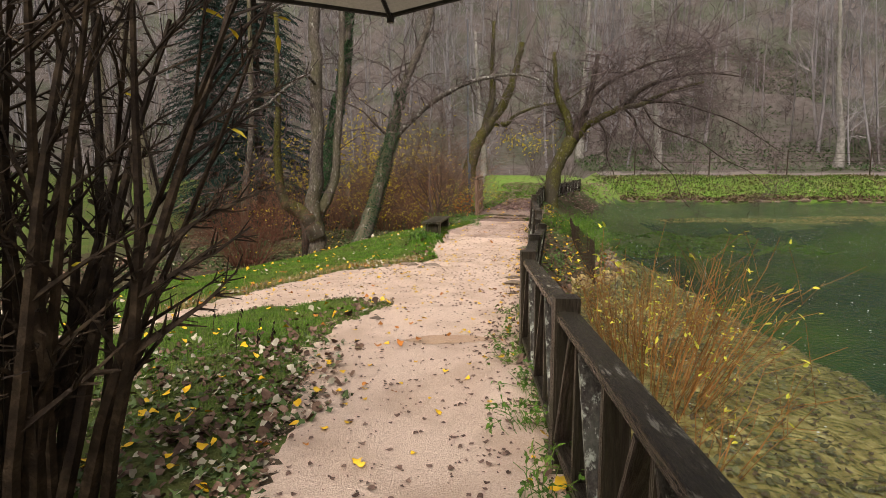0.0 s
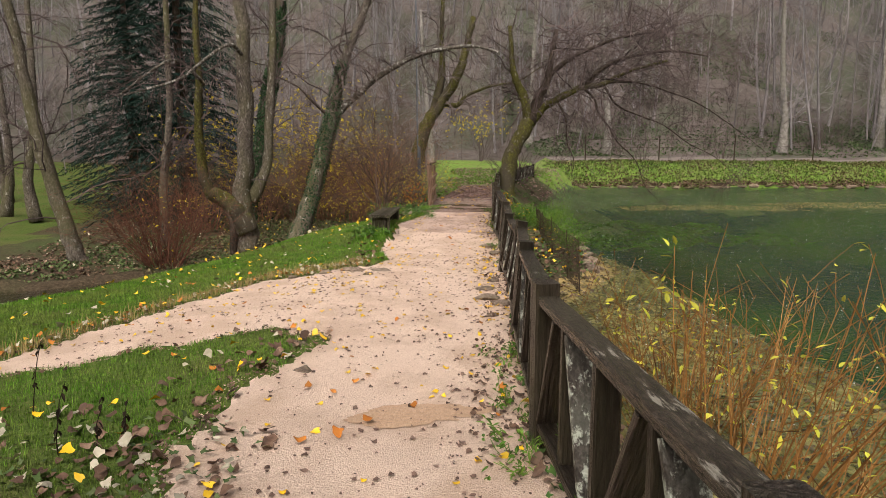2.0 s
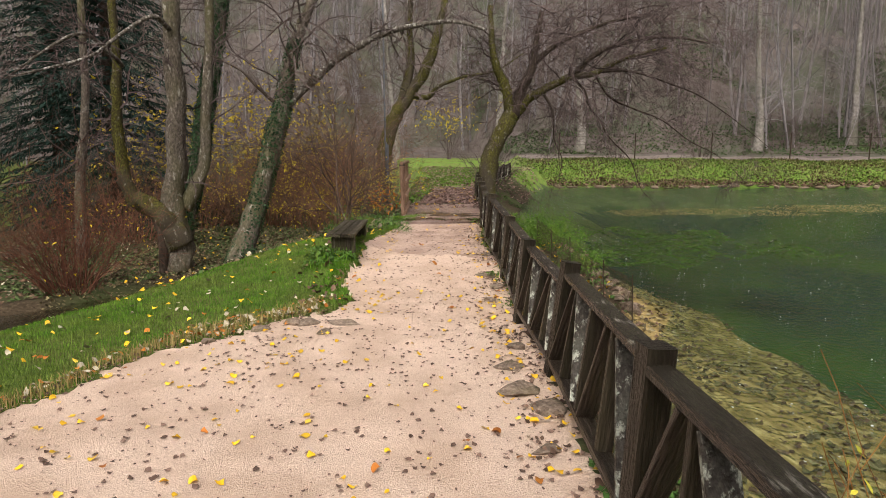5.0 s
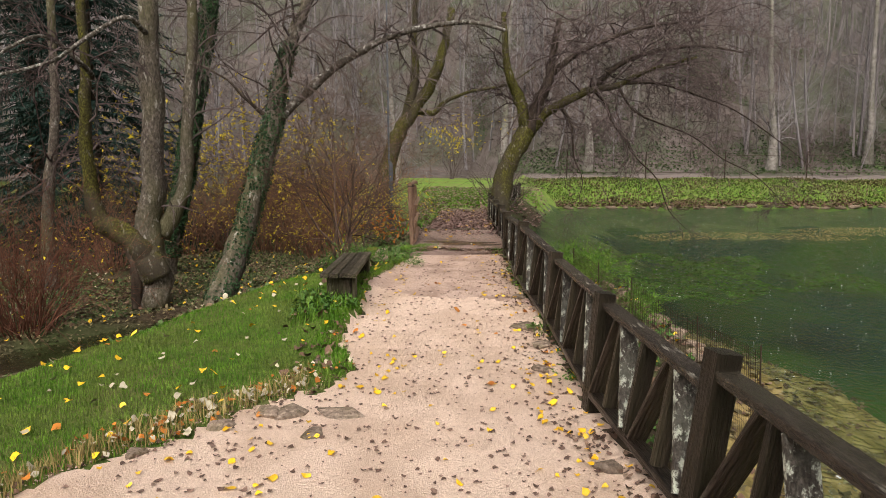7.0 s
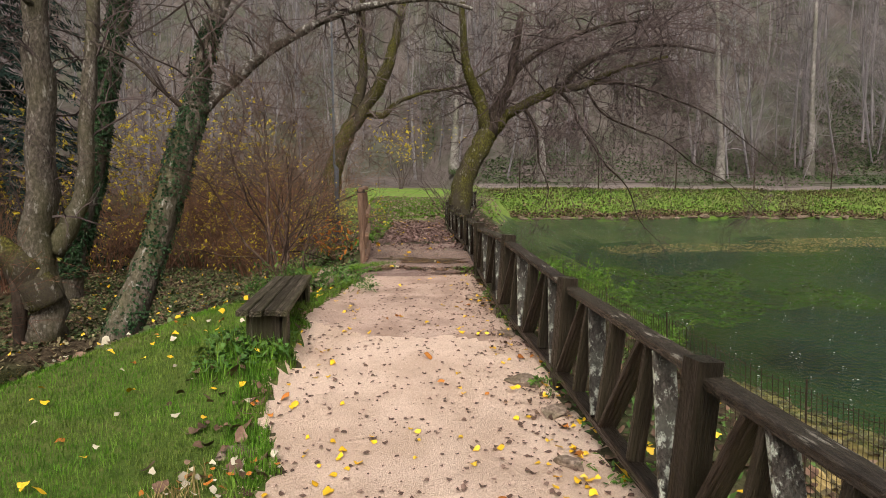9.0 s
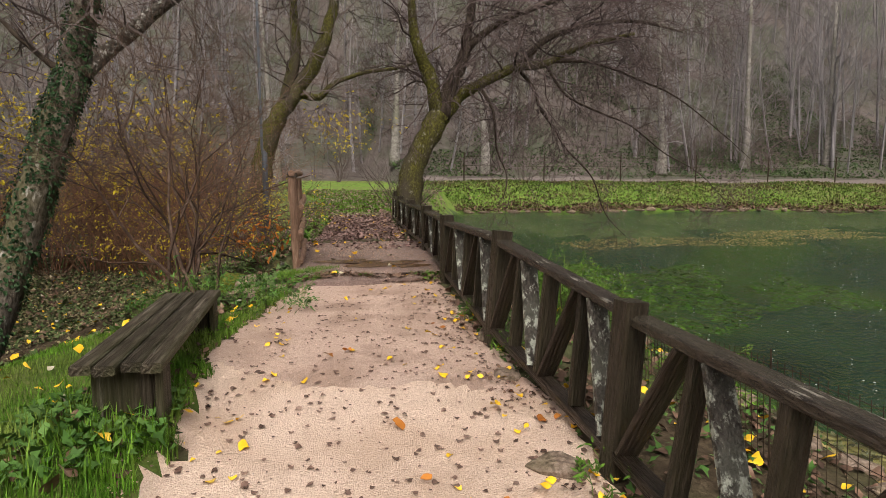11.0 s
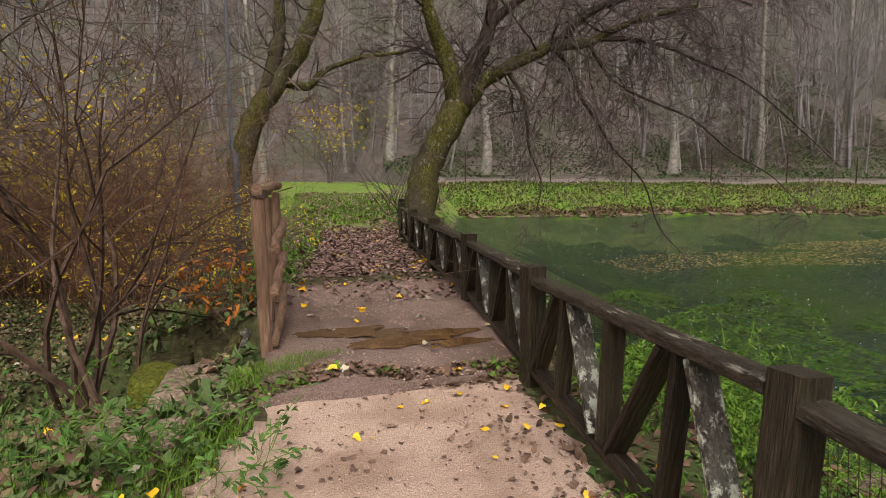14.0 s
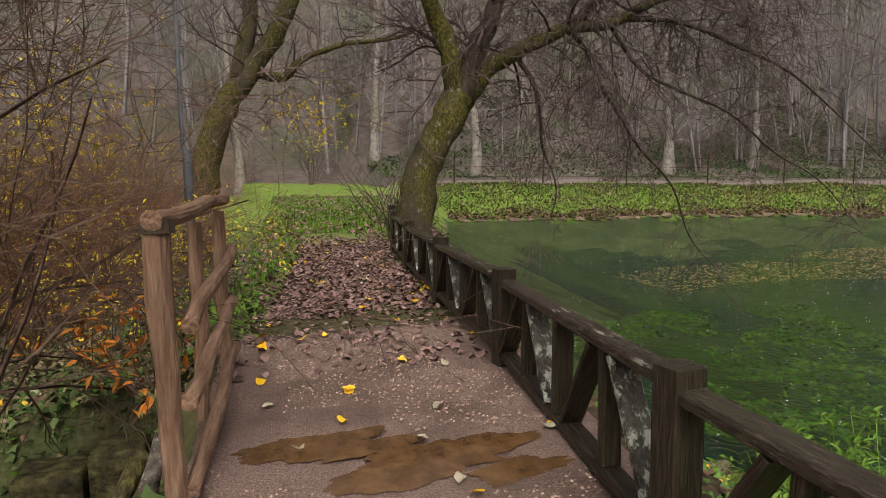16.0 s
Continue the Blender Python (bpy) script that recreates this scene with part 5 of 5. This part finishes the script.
def mossy(x, y, r):
    return np.abs(y - 17.72 - .52 * (x - .81) - .05 * wave(x, y, 9)) < np.interp(x, [.75, .95, 1.3, 1.45], [.16, .14, .09, .02])


def seam(x, y, r):
    return (x > .85) & (x < fence_x(y)) & (np.abs(y - np.interp(x, [.8, 1.4, 1.7, 2.6], [17.6, 17.75, 17.66, 17.48]) - .06 * wave(x, y, 6)) < .11)


BLADES = [blade_template(b) for b in (.15, .35, .6)]
strew("grass", 100000, (-6.5, 1, 8.5, 17.3), left_turf, BLADES, (.018, .05), M_GRASS, "short green lawn grass", "grass", 0, .35, 1, .10)
strew("grass", 36000, (-4.5, -.4, 3.5, 8.6), lambda x, y, r: left_turf(x, y, r) & (r.random_sample(x.shape) < np.clip((y - 3) / 2.5, .15, 1)), BLADES, (.015, .042), M_GRASS, "short green lawn grass", "grass", 0, .45, 41, .12)
strew("grass", 7000, (-4, .9, 8, 17.4), lambda x, y, r: left_turf(x, y, r) & (np.abs(path_left(y) - x) < .25), BLADES, (.04, .09), M_GRASS, "longer grass along the path edge", "grass", 0, .4, 2, .08)
strew("dry_grass", 2600, (-5, -.5, 7.5, 12.8), lambda x, y, r: left_turf(x, y, r) & (np.abs(y - np.interp(x, *SIDE_UP) - .25) < .3), BLADES, (.05, .13), M_DRYGRASS, "tan dead grass along the bank edge", "grass", 0, .5, 3, .07)
strew("grass", 16000, (-2, 10, 23, 45), lambda x, y, r: (x > dam_edge(y) - 1.2) & ((x < path_left(y)) | (y > 29)) & (x < np.where(y < 36, fence_x(y), shore_x(y))), BLADES, (.06, .14), M_GRASS, "green lawn grass beyond the bridge", "grass", 0, .35, 4, .16)
strew("grass", 14000, (12, 58, 38, 50), lambda x, y, r: (y > shore_y(x) + .4) & (y < shore_y(x) + 6.3), BLADES, (.08, .2), M_BANK, "green grass on the far bank", "grass", 0, .4, 5, .3)
strew("ivy_cover", 26000, (12, 64, 36, 52), lambda x, y, r: (y > shore_y(x) + .3) & (y < shore_y(x) + 6.3) & clump(x, y, .5, -1.2), [IVYLEAF], (.07, .17), M_BANK, "leafy green cover on the far bank", "ground cover", .05, .5, 6)
strew("ivy_cover", 46000, (12, 75, 46, 76), lambda x, y, r: (y > shore_y(x) + 8.8) & (clump(x, y, .22, .15) | (r.random_sample(x.shape) < .45 * np.clip((x - 14) / 12, 0, 1) * np.clip((66 - y) / 10, 0, 1))), [IVYLEAF], (.10, .24), M_SLOPEIVY, "green ivy patches on the wooded slope", "ground cover", .08, .5, 7)
strew("ivy_cover", 26000, (-10, 2, 14, 34), lambda x, y, r: basin(x, y, r) & clump(x, y, 1.1, -.45), [IVYLEAF], (.05, .11), M_IVY2, "low ivy among leaf litter below the bank", "ground cover", .03, .5, 8)
strew("fallen_leaves", 9000, (-12, 2, 13, 34), basin, LEAVES, (.05, .11), M_BROWN, "brown leaf litter below the bank", "leaves", .03, .35, 9)
strew("fallen_leaves", 700, (-12, 2, 13, 34), basin, LEAVES, (.05, .10), M_PALE, "pale fallen leaves below the bank", "leaves", .035, .35, 10)
strew("fallen_leaves", 2400, (-5, -.6, 1.0, 6.0), litter, LEAVES, (.03, .075), M_BROWN, "dark wet leaf litter under the shrub", "leaves", .02, .35, 11)
strew("fallen_leaves", 1000, (-5, -.6, 1.0, 6.0), litter, LEAVES, (.03, .062), M_PALE, "pale leaves in the litter", "leaves", .03, .35, 12)
strew("fallen_leaves", 170, (-5, -.6, 1.0, 6.4), litter, LEAVES, (.04, .075), M_YELLOW, "yellow leaves in the litter", "leaves", .035, .35, 13)
strew("ivy_cover", 3600, (-5, -.6, 1.0, 6.2), litter, [IVYLEAF], (.03, .07), M_IVY2, "small green weeds among the litter", "ground cover", .025, .5, 14)
strew("fallen_leaves", 190, (-6, 1, 4, 17), left_turf, LEAVES, (.04, .075), M_YELLOW, "yellow leaves lying on the lawn", "leaves", .05, .35, 15)
strew("fallen_leaves", 150, (-6, 1, 4, 17), left_turf, LEAVES, (.04, .075), M_PALE, "pale curled leaves lying on the lawn", "leaves", .05, .4, 16)
strew("fallen_leaves", 260, (-6, 1, 3, 17), lambda x, y, r: left_turf(x, y, r) & (np.abs(x - path_left(y)) < .7), LEAVES, (.04, .09), M_BROWN, "brown leaves at the lawn edge", "leaves", .04, .4, 17)
strew("fallen_leaves", 230, (-4, 2.7, 2.2, 17.6), on_path, LEAVES, (.03, .058), M_YELLOW, "yellow leaves lying on the gravel path", "leaves", .010, .22, 18)
strew("fallen_leaves", 90, (.9, 3, 3, 17.6), lambda x, y, r: (x < fence_x(y) + .05) & (x > fence_x(y) - .55), LEAVES, (.032, .06), M_YELLOW, "yellow leaves gathered under the fence", "leaves", .03, .3, 19)
strew("fallen_leaves", 2200, (-4, 2.7, 1.6, 17.6), lambda x, y, r: in_path(x, y) & ((r.random_sample(x.shape) < .4) | (x > fence_x(y) - .6)), LEAVES, (.014, .042), M_TROD, "dark wet leaves trodden into the gravel", "leaves", .008, .08, 20)
strew("fallen_leaves", 1300, (-4, 2.7, 1.6, 17.6), on_path, LEAVES, (.006, .02), M_TROD, "dark leaf crumbs in the gravel", "leaves", .006, .1, 21)
strew("pebbles", 5200, (-4, 2.7, 1.6, 17.6), on_path, [(np.array([(-.5, -.4, 0), (.5, -.5, 0), (.45, .5, 0), (-.4, .4, 0), (0, 0, .55)]), np.array([(0, 1, 4), (1, 2, 4), (2, 3, 4), (3, 0, 4)]))], (.004, .011), M_PEBBLE, "pale grit loose on the gravel path", "gravel", .0, .1, 22)
strew("fallen_leaves", 6500, (1.2, 6.5, 19.6, 30), pile, LEAVES, (.04, .085), M_DRIFT, "drift of purple-brown wet leaves on the path", "leaves", .015, .2, 23, None, deck_top)
strew("fallen_leaves", 60, (1.0, 5, 17.6, 28), lambda x, y, r: (x > path_left(y)) & (x < fence_x(y)), LEAVES, (.06, .09), M_YELLOW, "yellow leaves on the bridge", "leaves", .02, .2, 24, None, deck_top)
strew("fallen_leaves", 30, (1.0, 5, 17.6, 28), lambda x, y, r: (x > path_left(y)) & (x < fence_x(y)), LEAVES, (.05, .08), M_PALE, "pale leaves on the bridge", "leaves", .02, .2, 25, None, deck_top)
strew("fallen_leaves", 1500, (.4, 5, 2, 24), bank, LEAVES, (.04, .09), M_BROWN, "brown leaves on the pond bank", "leaves", .02, .35, 26)
strew("fallen_leaves", 230, (.4, 5, 2, 24), bank, LEAVES, (.05, .09), M_YELLOW, "yellow leaves on the pond bank", "leaves", .03, .35, 27)
strew("ivy_cover", 3600, (.4, 7, 2, 30), lambda x, y, r: bank(x, y, r) & clump(x, y, 1.7, -.1), [IVYLEAF], (.03, .07), M_GROUNDLEAF, "small green weeds on the pond bank", "ground cover", .03, .5, 28)
strew("ivy_cover", 5000, (-1.5, 2.6, 20.7, 30), lambda x, y, r: (x < path_left(y) + .15) & (x > dam_edge(y) - 2), [IVYLEAF], (.04, .09), M_WEED, "low green weeds beside the leaf drift", "ground cover", .03, .5, 29)
strew("grass", 2600, (.75, 1.5, 17.5, 18.2), mossy, BLADES, (.012, .03), M_GRASS, "mossy grass strip in front of the bridge deck", "grass", .03, .4, 30, .12, lambda x, y: np.maximum(land(x, y), deck_top(x, y)))


def pond_scatter(x, y, r):
    return (x > shore_x(y) + .3) & (y < shore_y(x) - 1)


DROP = (np.array([(math.cos(a) * .5, math.sin(a) * .5, 0) for a in np.arange(6) * math.pi / 3] + [(0, 0, .2)]), np.array([(i, (i + 1) % 6, 6) for i in range(6)]))
strew("rain_splashes", 4200, (2, 26, 4, 36), pond_scatter, [DROP], (.010, .024), M_SPLASH, "tiny splashes of rain on the pond", "water", .002, .1, 31, None, lambda x, y: np.full(x.shape, WATER))
# tan weed pieces, multiplied to stand for light streaks on the water
strew("floating_weed", 2600, (9, 22, 20, 31), lambda x, y, r: pond_scatter(x, y, r) & (np.abs(y - 25.5 - .15 * (x - 14) - 1.2 * wave(x, y * 3, .6)) < 1.1), LEAVES, (.02, .07), M_DRYGRASS, "drifting tan weed drawing light streaks on the pond", "weed", .004, .02, 32, None, lambda x, y: np.full(x.shape, WATER))

GRIT = [(np.array([(-.5, -.4, 0), (.5, -.5, 0), (.45, .5, 0), (-.4, .4, 0), (0, 0, .55)]), np.array([(0, 1, 4), (1, 2, 4), (2, 3, 4), (3, 0, 4)]))]
strew("pebbles", 3600, (.9, 3.1, 17.5, 21.5), lambda x, y, r: (x > path_left(y)) & (x < fence_x(y)) & dry_deck(x, y), GRIT, (.004, .011), M_WETGRIT, "wet grit washed over the bridge deck", "gravel", .0, .1, 33, None, deck_top)
strew("pebbles", 2600, (-5, 1, 2.5, 17.4), lambda x, y, r: ~in_path(x, y) & (in_path(x + .13, y) | in_path(x, y - .13) | in_path(x, y + .13)), GRIT, (.006, .016), M_GRITPINK, "grit spilling from the path into the turf", "gravel", .01, .1, 34)
strew("fallen_leaves", 900, (-5, 1, 2.5, 17.4), lambda x, y, r: ~in_path(x, y) & (in_path(x + .2, y) | in_path(x, y - .2) | in_path(x, y + .2)), LEAVES, (.015, .045), M_BROWN, "brown leaf scraps along the path edge", "leaves", .02, .3, 35)
strew("ivy_cover", 5200, (-3.5, 1.2, 16.6, 22), lambda x, y, r: (x < path_left(y) - .12) & (x > dam_edge(y) - 3.2) & (seg_dist(x, y, CHANNEL) > .38), [IVYLEAF], (.04, .10), M_IVY2, "dark ivy round the culvert", "ground cover", .04, .6, 36)
strew("fallen_leaves", 1300, (-3.5, 1.2, 16.6, 22), lambda x, y, r: (x < path_left(y) - .12) & (x > dam_edge(y) - 3.2), LEAVES, (.04, .09), M_BROWN, "brown leaves round the culvert", "leaves", .04, .4, 37)

strew("fallen_leaves", 420, (.8, 2.8, 17.2, 18.1), seam, LEAVES, (.02, .06), M_BROWN, "dark leaf scraps in the seam before the deck", "leaves", .012, .2, 51, None, deck_top)
strew("ivy_cover", 260, (.8, 2.8, 17.2, 18.1), lambda x, y, r: seam(x, y, r) & clump(x, y, 4, .2), [IVYLEAF], (.02, .05), M_WEED, "small weeds in the seam before the deck", "ground cover", .02, .5, 52, None, deck_top)
strew("pebbles", 350, (.8, 2.8, 17.2, 18.1), seam, GRIT, (.008, .024), M_GRITPINK, "loose broken stones in the seam before the deck", "gravel", .0, .1, 53, None, deck_top)
strew("fallen_leaves", 480, (-1.5, 2.7, 9.5, 17.6), on_path, LEAVES, (.02, .045), M_TROD, "brown wet leaves flattened on the path", "leaves", .008, .1, 54)
strew("fallen_leaves", 110, (-2.5, 2.7, 8.5, 17.4), lambda x, y, r: in_path(x, y) & ((x < path_left(y) + .5) | (x > fence_x(y) - .7)), LEAVES, (.03, .07), M_YELLOW, "yellow leaves along the path edges", "leaves", .012, .2, 55)
strew("fallen_leaves", 80, (-3.5, 2.7, 3, 17.4), lambda x, y, r: in_path(x, y) | left_turf(x, y, r), LEAVES, (.04, .075), M_ORANGE, "orange leaves on path and lawn", "leaves", .025, .25, 56)
strew("fallen_leaves", 2600, (-2, 12, 23, 46), lambda x, y, r: (x > dam_edge(y) - 1) & (x < shore_x(y)) & ((y > 29) | (x < path_left(y))), LEAVES, (.06, .13), M_DRIFT, "brown leaves thin over the far lawn", "leaves", .06, .35, 57)
strew("fallen_leaves", 2600, (12, 60, 38, 50), lambda x, y, r: (y > shore_y(x) + .3) & (y < shore_y(x) + 6), LEAVES, (.08, .18), M_LITTER, "tan leaves thin over the far bank", "leaves", .1, .4, 58)
strew("leaf_litter", 11000, (-6.5, 1.0, 17, 30), lambda x, y, r: (x < dam_edge(y) - .1) & (seg_dist(x, y, CHANNEL) > .6), LEAVES, (.03, .075), M_LITTER, "olive and tan leaf litter below the bank", "leaves", .035, .45, 59)
strew("fallen_leaves", 160, (-6.5, 1.0, 17, 30), lambda x, y, r: (x < dam_edge(y) - .1) & (seg_dist(x, y, CHANNEL) > .6), LEAVES, (.05, .09), M_YELLOW, "scattered yellow leaves below the bank", "leaves", .06, .4, 60)
strew("water_weed", 12000, (5.6, 12.5, 18.4, 24.6), lambda x, y, r: pond_scatter(x, y, r) & (x > shore_x(y) + 1.3) & clump(x, y, 1.1, -.1), [IVYLEAF], (.05, .13), M_WATERWEED, "soft green weed under the pond's surface", "weed", .0, .3, 61, None, lambda x, y: np.full(x.shape, WATER - .55) + .18 * wave(x, y, 2.1))


# ---------------------------------------------------------------- stone slab by the culvert, dried stalks on the lawn
def slab(outline, top, bottom, seed):
    """A rough flat-topped stone with a ragged rim and uneven top."""
    rim = []
    for (xa, ya), (xb, yb) in zip(outline, outline[1:] + outline[:1]):
        for k in range(7):
            t = k / 7
            x, y = xa + (xb - xa) * t, ya + (yb - ya) * t
            q = .03 * noise.noise(Vector((x * 9, y * 9, seed)))
            rim.append((x + q, y - q))
    cx, cy = sum(p[0] for p in rim) / len(rim), sum(p[1] for p in rim) / len(rim)
    g = Geo()
    n = len(rim)
    rings = [(.3, 0), (.6, 0), (.86, -.006), (.97, -.025), (1, -.07), (.97, bottom - top)]
    g.v.append((cx, cy, top))
    for s, dz in rings:
        for x, y in rim:
            px, py = cx + (x - cx) * s, cy + (y - cy) * s
            g.v.append((px, py, top + dz + (.022 * noise.noise(Vector((px * 6, py * 6, seed))) if dz > -.1 else 0)))
    for k in range(n):
        g.f.append((0, 1 + k, 1 + (k + 1) % n))
    for r in range(len(rings) - 1):
        for k in range(n):
            a, c = 1 + r * n + k, 1 + r * n + (k + 1) % n
            g.f.append((a, a + n, c + n, c))
    return g


solo("stone_slab", slab([(.30, 17.72), (.80, 17.80), (1.02, 18.22), (.95, 18.48), (.62, 18.52), (.36, 18.40)], .205, -1.2, 3.0), M_STONE, "flat worn stone slab at the lip of the culvert", "stone", smooth=True)
solo("moss_cushion", slab([(.16, 18.10), (.36, 18.02), (.46, 18.40), (.36, 18.60), (.18, 18.50)], .21, -.9, 8.0), M_MOSS, "yellow-green moss cushion on the slab's edge", "moss", smooth=True)
for i, (x, y, h, w) in enumerate([(.30, 19.74, -.1, .3), (.66, 19.76, -.02, .26), (.98, 19.78, .0, .24), (.34, 19.68, -.56, .3), (.76, 19.7, -.55, .3)]):
    solo("wall_stone", slab([(x - w * .6, y - .12), (x + w * .6, y - .15), (x + w * .6, y + .2), (x - w * .6, y + .2)], h, -.56 if h > -.3 else -1.6, 11.0 + i), M_DARKSTONE, "mossy stone block lining the culvert", "wall", "structure", True)
g = Geo()
limb(g, [(.62, 18.62, -1.0), (.78, 18.9, -.25), (.93, 19.2, .22)], .055, .045, random.Random(5), 8)
solo("dead_branch", g, M_PALEBRANCH, "bare grey branch propped in the culvert mouth", "branch", smooth=True)


def stalk(x, y, h, seed):
    rr = random.Random(seed)
    g, lv = Geo(), Geo()
    z0 = land1(x, y) - .02
    line = [(.12 * h * t * t + rr.uniform(-.008, .008), .1 * h * t, h * t) for t in (0, .25, .5, .75, 1)]
    g.tube(line, [.004, .0035, .003, .0025, .0015], 5)
    for k in range(8):
        t = rr.uniform(.3, 1)
        a = rr.uniform(0, 6.28)
        p = Vector((.12 * h * t * t, .1 * h * t, h * t))
        lv.leaf(p, (.5 * math.cos(a), .5 * math.sin(a), -.9), (math.cos(a), math.sin(a), .4), rr.uniform(.03, .06), rr.uniform(.018, .03))
    ob = thing("dried_weed", (x, y, z0), "blackened dried weed stalk standing in the lawn", "weed", "dried weeds on the lawn")
    part("stem", g, M_BLACKTWIG, ob)
    part("withered_leaves", lv, M_BLACKTWIG, ob, "black curled leaves")


for i, (x, y, h) in enumerate([(-1.88, 5.35, .42), (-1.72, 5.45, .3), (-1.6, 5.5, .26), (-2.3, 5.9, .5)]):
    stalk(x, y, h, 70 + i)

strew("pebbles", 2600, (.9, 3.1, 17.6, 21.5), lambda x, y, r: (x > path_left(y)) & (x < fence_x(y)) & clump(x, y, 2.2, -.5) & dry_deck(x, y), GRIT, (.006, .017), M_GRITPINK, "paler coarse grit scattered over the bridge deck", "gravel", .0, .1, 65, None, deck_top)
strew("fallen_leaves", 700, (.3, 2.6, 5, 17.5), lambda x, y, r: (x < fence_x(y) + .12) & (x > fence_x(y) - .42) & clump(x, y, 2.3, .1), LEAVES, (.015, .045), M_BROWN, "dark wet leaves gathered along the fence foot", "leaves", .02, .35, 66)
strew("fallen_leaves", 170, (-4.5, 0, 7.5, 12.6), lambda x, y, r: left_turf(x, y, r) & (np.abs(y - np.interp(x, *SIDE_UP) - .2) < .45), LEAVES, (.03, .06), M_PALE, "pale curled leaves heaped where the side path meets the lawn", "leaves", .045, .45, 67)
strew("fallen_leaves", 110, (-4.5, 0, 7.5, 12.6), lambda x, y, r: left_turf(x, y, r) & (np.abs(y - np.interp(x, *SIDE_UP) - .2) < .5), LEAVES, (.03, .06), M_ORANGE, "orange leaves heaped where the side path meets the lawn", "leaves", .045, .45, 68)
strew("sunken_leaves", 3000, (1.3, 6.0, 1.5, 15), lambda x, y, r: (x > shore_x(y) + .05) & (x < 4.6) & clump(x, y, 1.9, -.5), LEAVES, (.03, .08), M_LITTER, "tan and brown leaves lying on the shallow pond bed", "leaves", .012, .2, 69)
strew("sunken_leaves", 2000, (1.3, 6.0, 1.5, 15), lambda x, y, r: (x > shore_x(y) + .05) & (x < 4.8), LEAVES, (.025, .07), M_BROWN, "dark leaves lying on the shallow pond bed", "leaves", .012, .2, 70)


# ---------------------------------------------------------------- walker's umbrella, placed still over the start of the path
# a handheld umbrella, modelled as a standing parasol
def parasol(at, tip, rim_z, peak_z):
    ground = land1(*at)
    root = thing("parasol", (at[0], at[1], ground), "walker's open beige canvas umbrella with a dark hem, placed still", "parasol")
    cx, cy = at
    reach, first = math.hypot(tip[0] - cx, tip[1] - cy), math.atan2(tip[1] - cy, tip[0] - cx)
    rim_z, peak_z = rim_z - ground, peak_z - ground
    corners = [Vector((reach * math.cos(first + k * math.pi / 4), reach * math.sin(first + k * math.pi / 4), rim_z)) for k in range(8)]
    top = Vector((0, 0, peak_z))
    cloth, hem = Geo(), Geo()
    for k in range(8):
        a, b = corners[k], corners[(k + 1) % 8]
        base = len(cloth.v)
        rings, steps = 6, 6
        for i in range(rings + 1):
            for j in range(steps + 1):
                u, w = i / rings, j / steps
                p = top.lerp(a.lerp(b, w), u)
                p.z += .06 * math.sin(math.pi * u) + .02 * u * u * math.sin(math.pi * w)
                cloth.v.append(p)
        for i in range(rings):
            for j in range(steps):
                q = base + i * (steps + 1) + j
                cloth.f.append((q, q + 1, q + steps + 2, q + steps + 1))
        edge = [cloth.v[base + rings * (steps + 1) + j] for j in range(steps + 1)]
        hem.tube(edge, [.005] * len(edge), 6, False)
    canopy = part("canopy", cloth, M_CANVAS, root)
    part("hem", hem, M_TRIM, canopy, "dark stitched hem")
    for c in corners:
        g = Geo()
        g.tube([top - Vector((0, 0, .05)), top.lerp(c, .5) + Vector((0, 0, .04)), c - Vector((0, 0, .006))], [.005, .005, .004], 6)
        rib = part("rib", g, M_TRIM, root)
        g = Geo()
        g.tube([c + Vector((0, 0, .008)), c - Vector((0, 0, .014))], [.010, .007], 8)
        part("rib_tip", g, M_TRIM, rib)
    # standing pole and base are added unseen, to hold the umbrella up
    g = Geo()
    g.tube([(0, 0, .05), (0, 0, peak_z + .06)], [.014, .012], 12)
    part("pole", g, M_METAL, root, smooth=True)
    g = Geo()
    g.tube([(0, 0, -.02), (0, 0, .05), (0, 0, .07), (0, 0, .2)], [.17, .17, .04, .025], 20)
    part("base", g, M_STONE, root, "round stone base added out of view")


parasol((-.25, .12), (-.100, 1.2), 1.802, 2.02)

strew("grass", 900, (-.8, .12, 13.7, 14.6), left_turf, BLADES, (.07, .16), M_GRASS, "longer grass round the bench foot", "grass", 0, .4, 71, .07)
strew("ivy_cover", 420, (-.8, .15, 13.8, 14.6), left_turf, [IVYLEAF], (.04, .08), M_GROUNDLEAF, "low leaves round the bench foot", "ground cover", .07, .5, 72)
strew("fallen_leaves", 3600, (12, 60, 38, 46), lambda x, y, r: (y > shore_y(x) + .1) & (y < shore_y(x) + 1.5 + .6 * wave(x, y, .8)), LEAVES, (.08, .17), M_BROWN, "brown leaves along the foot of the far bank", "leaves", .11, .4, 73)
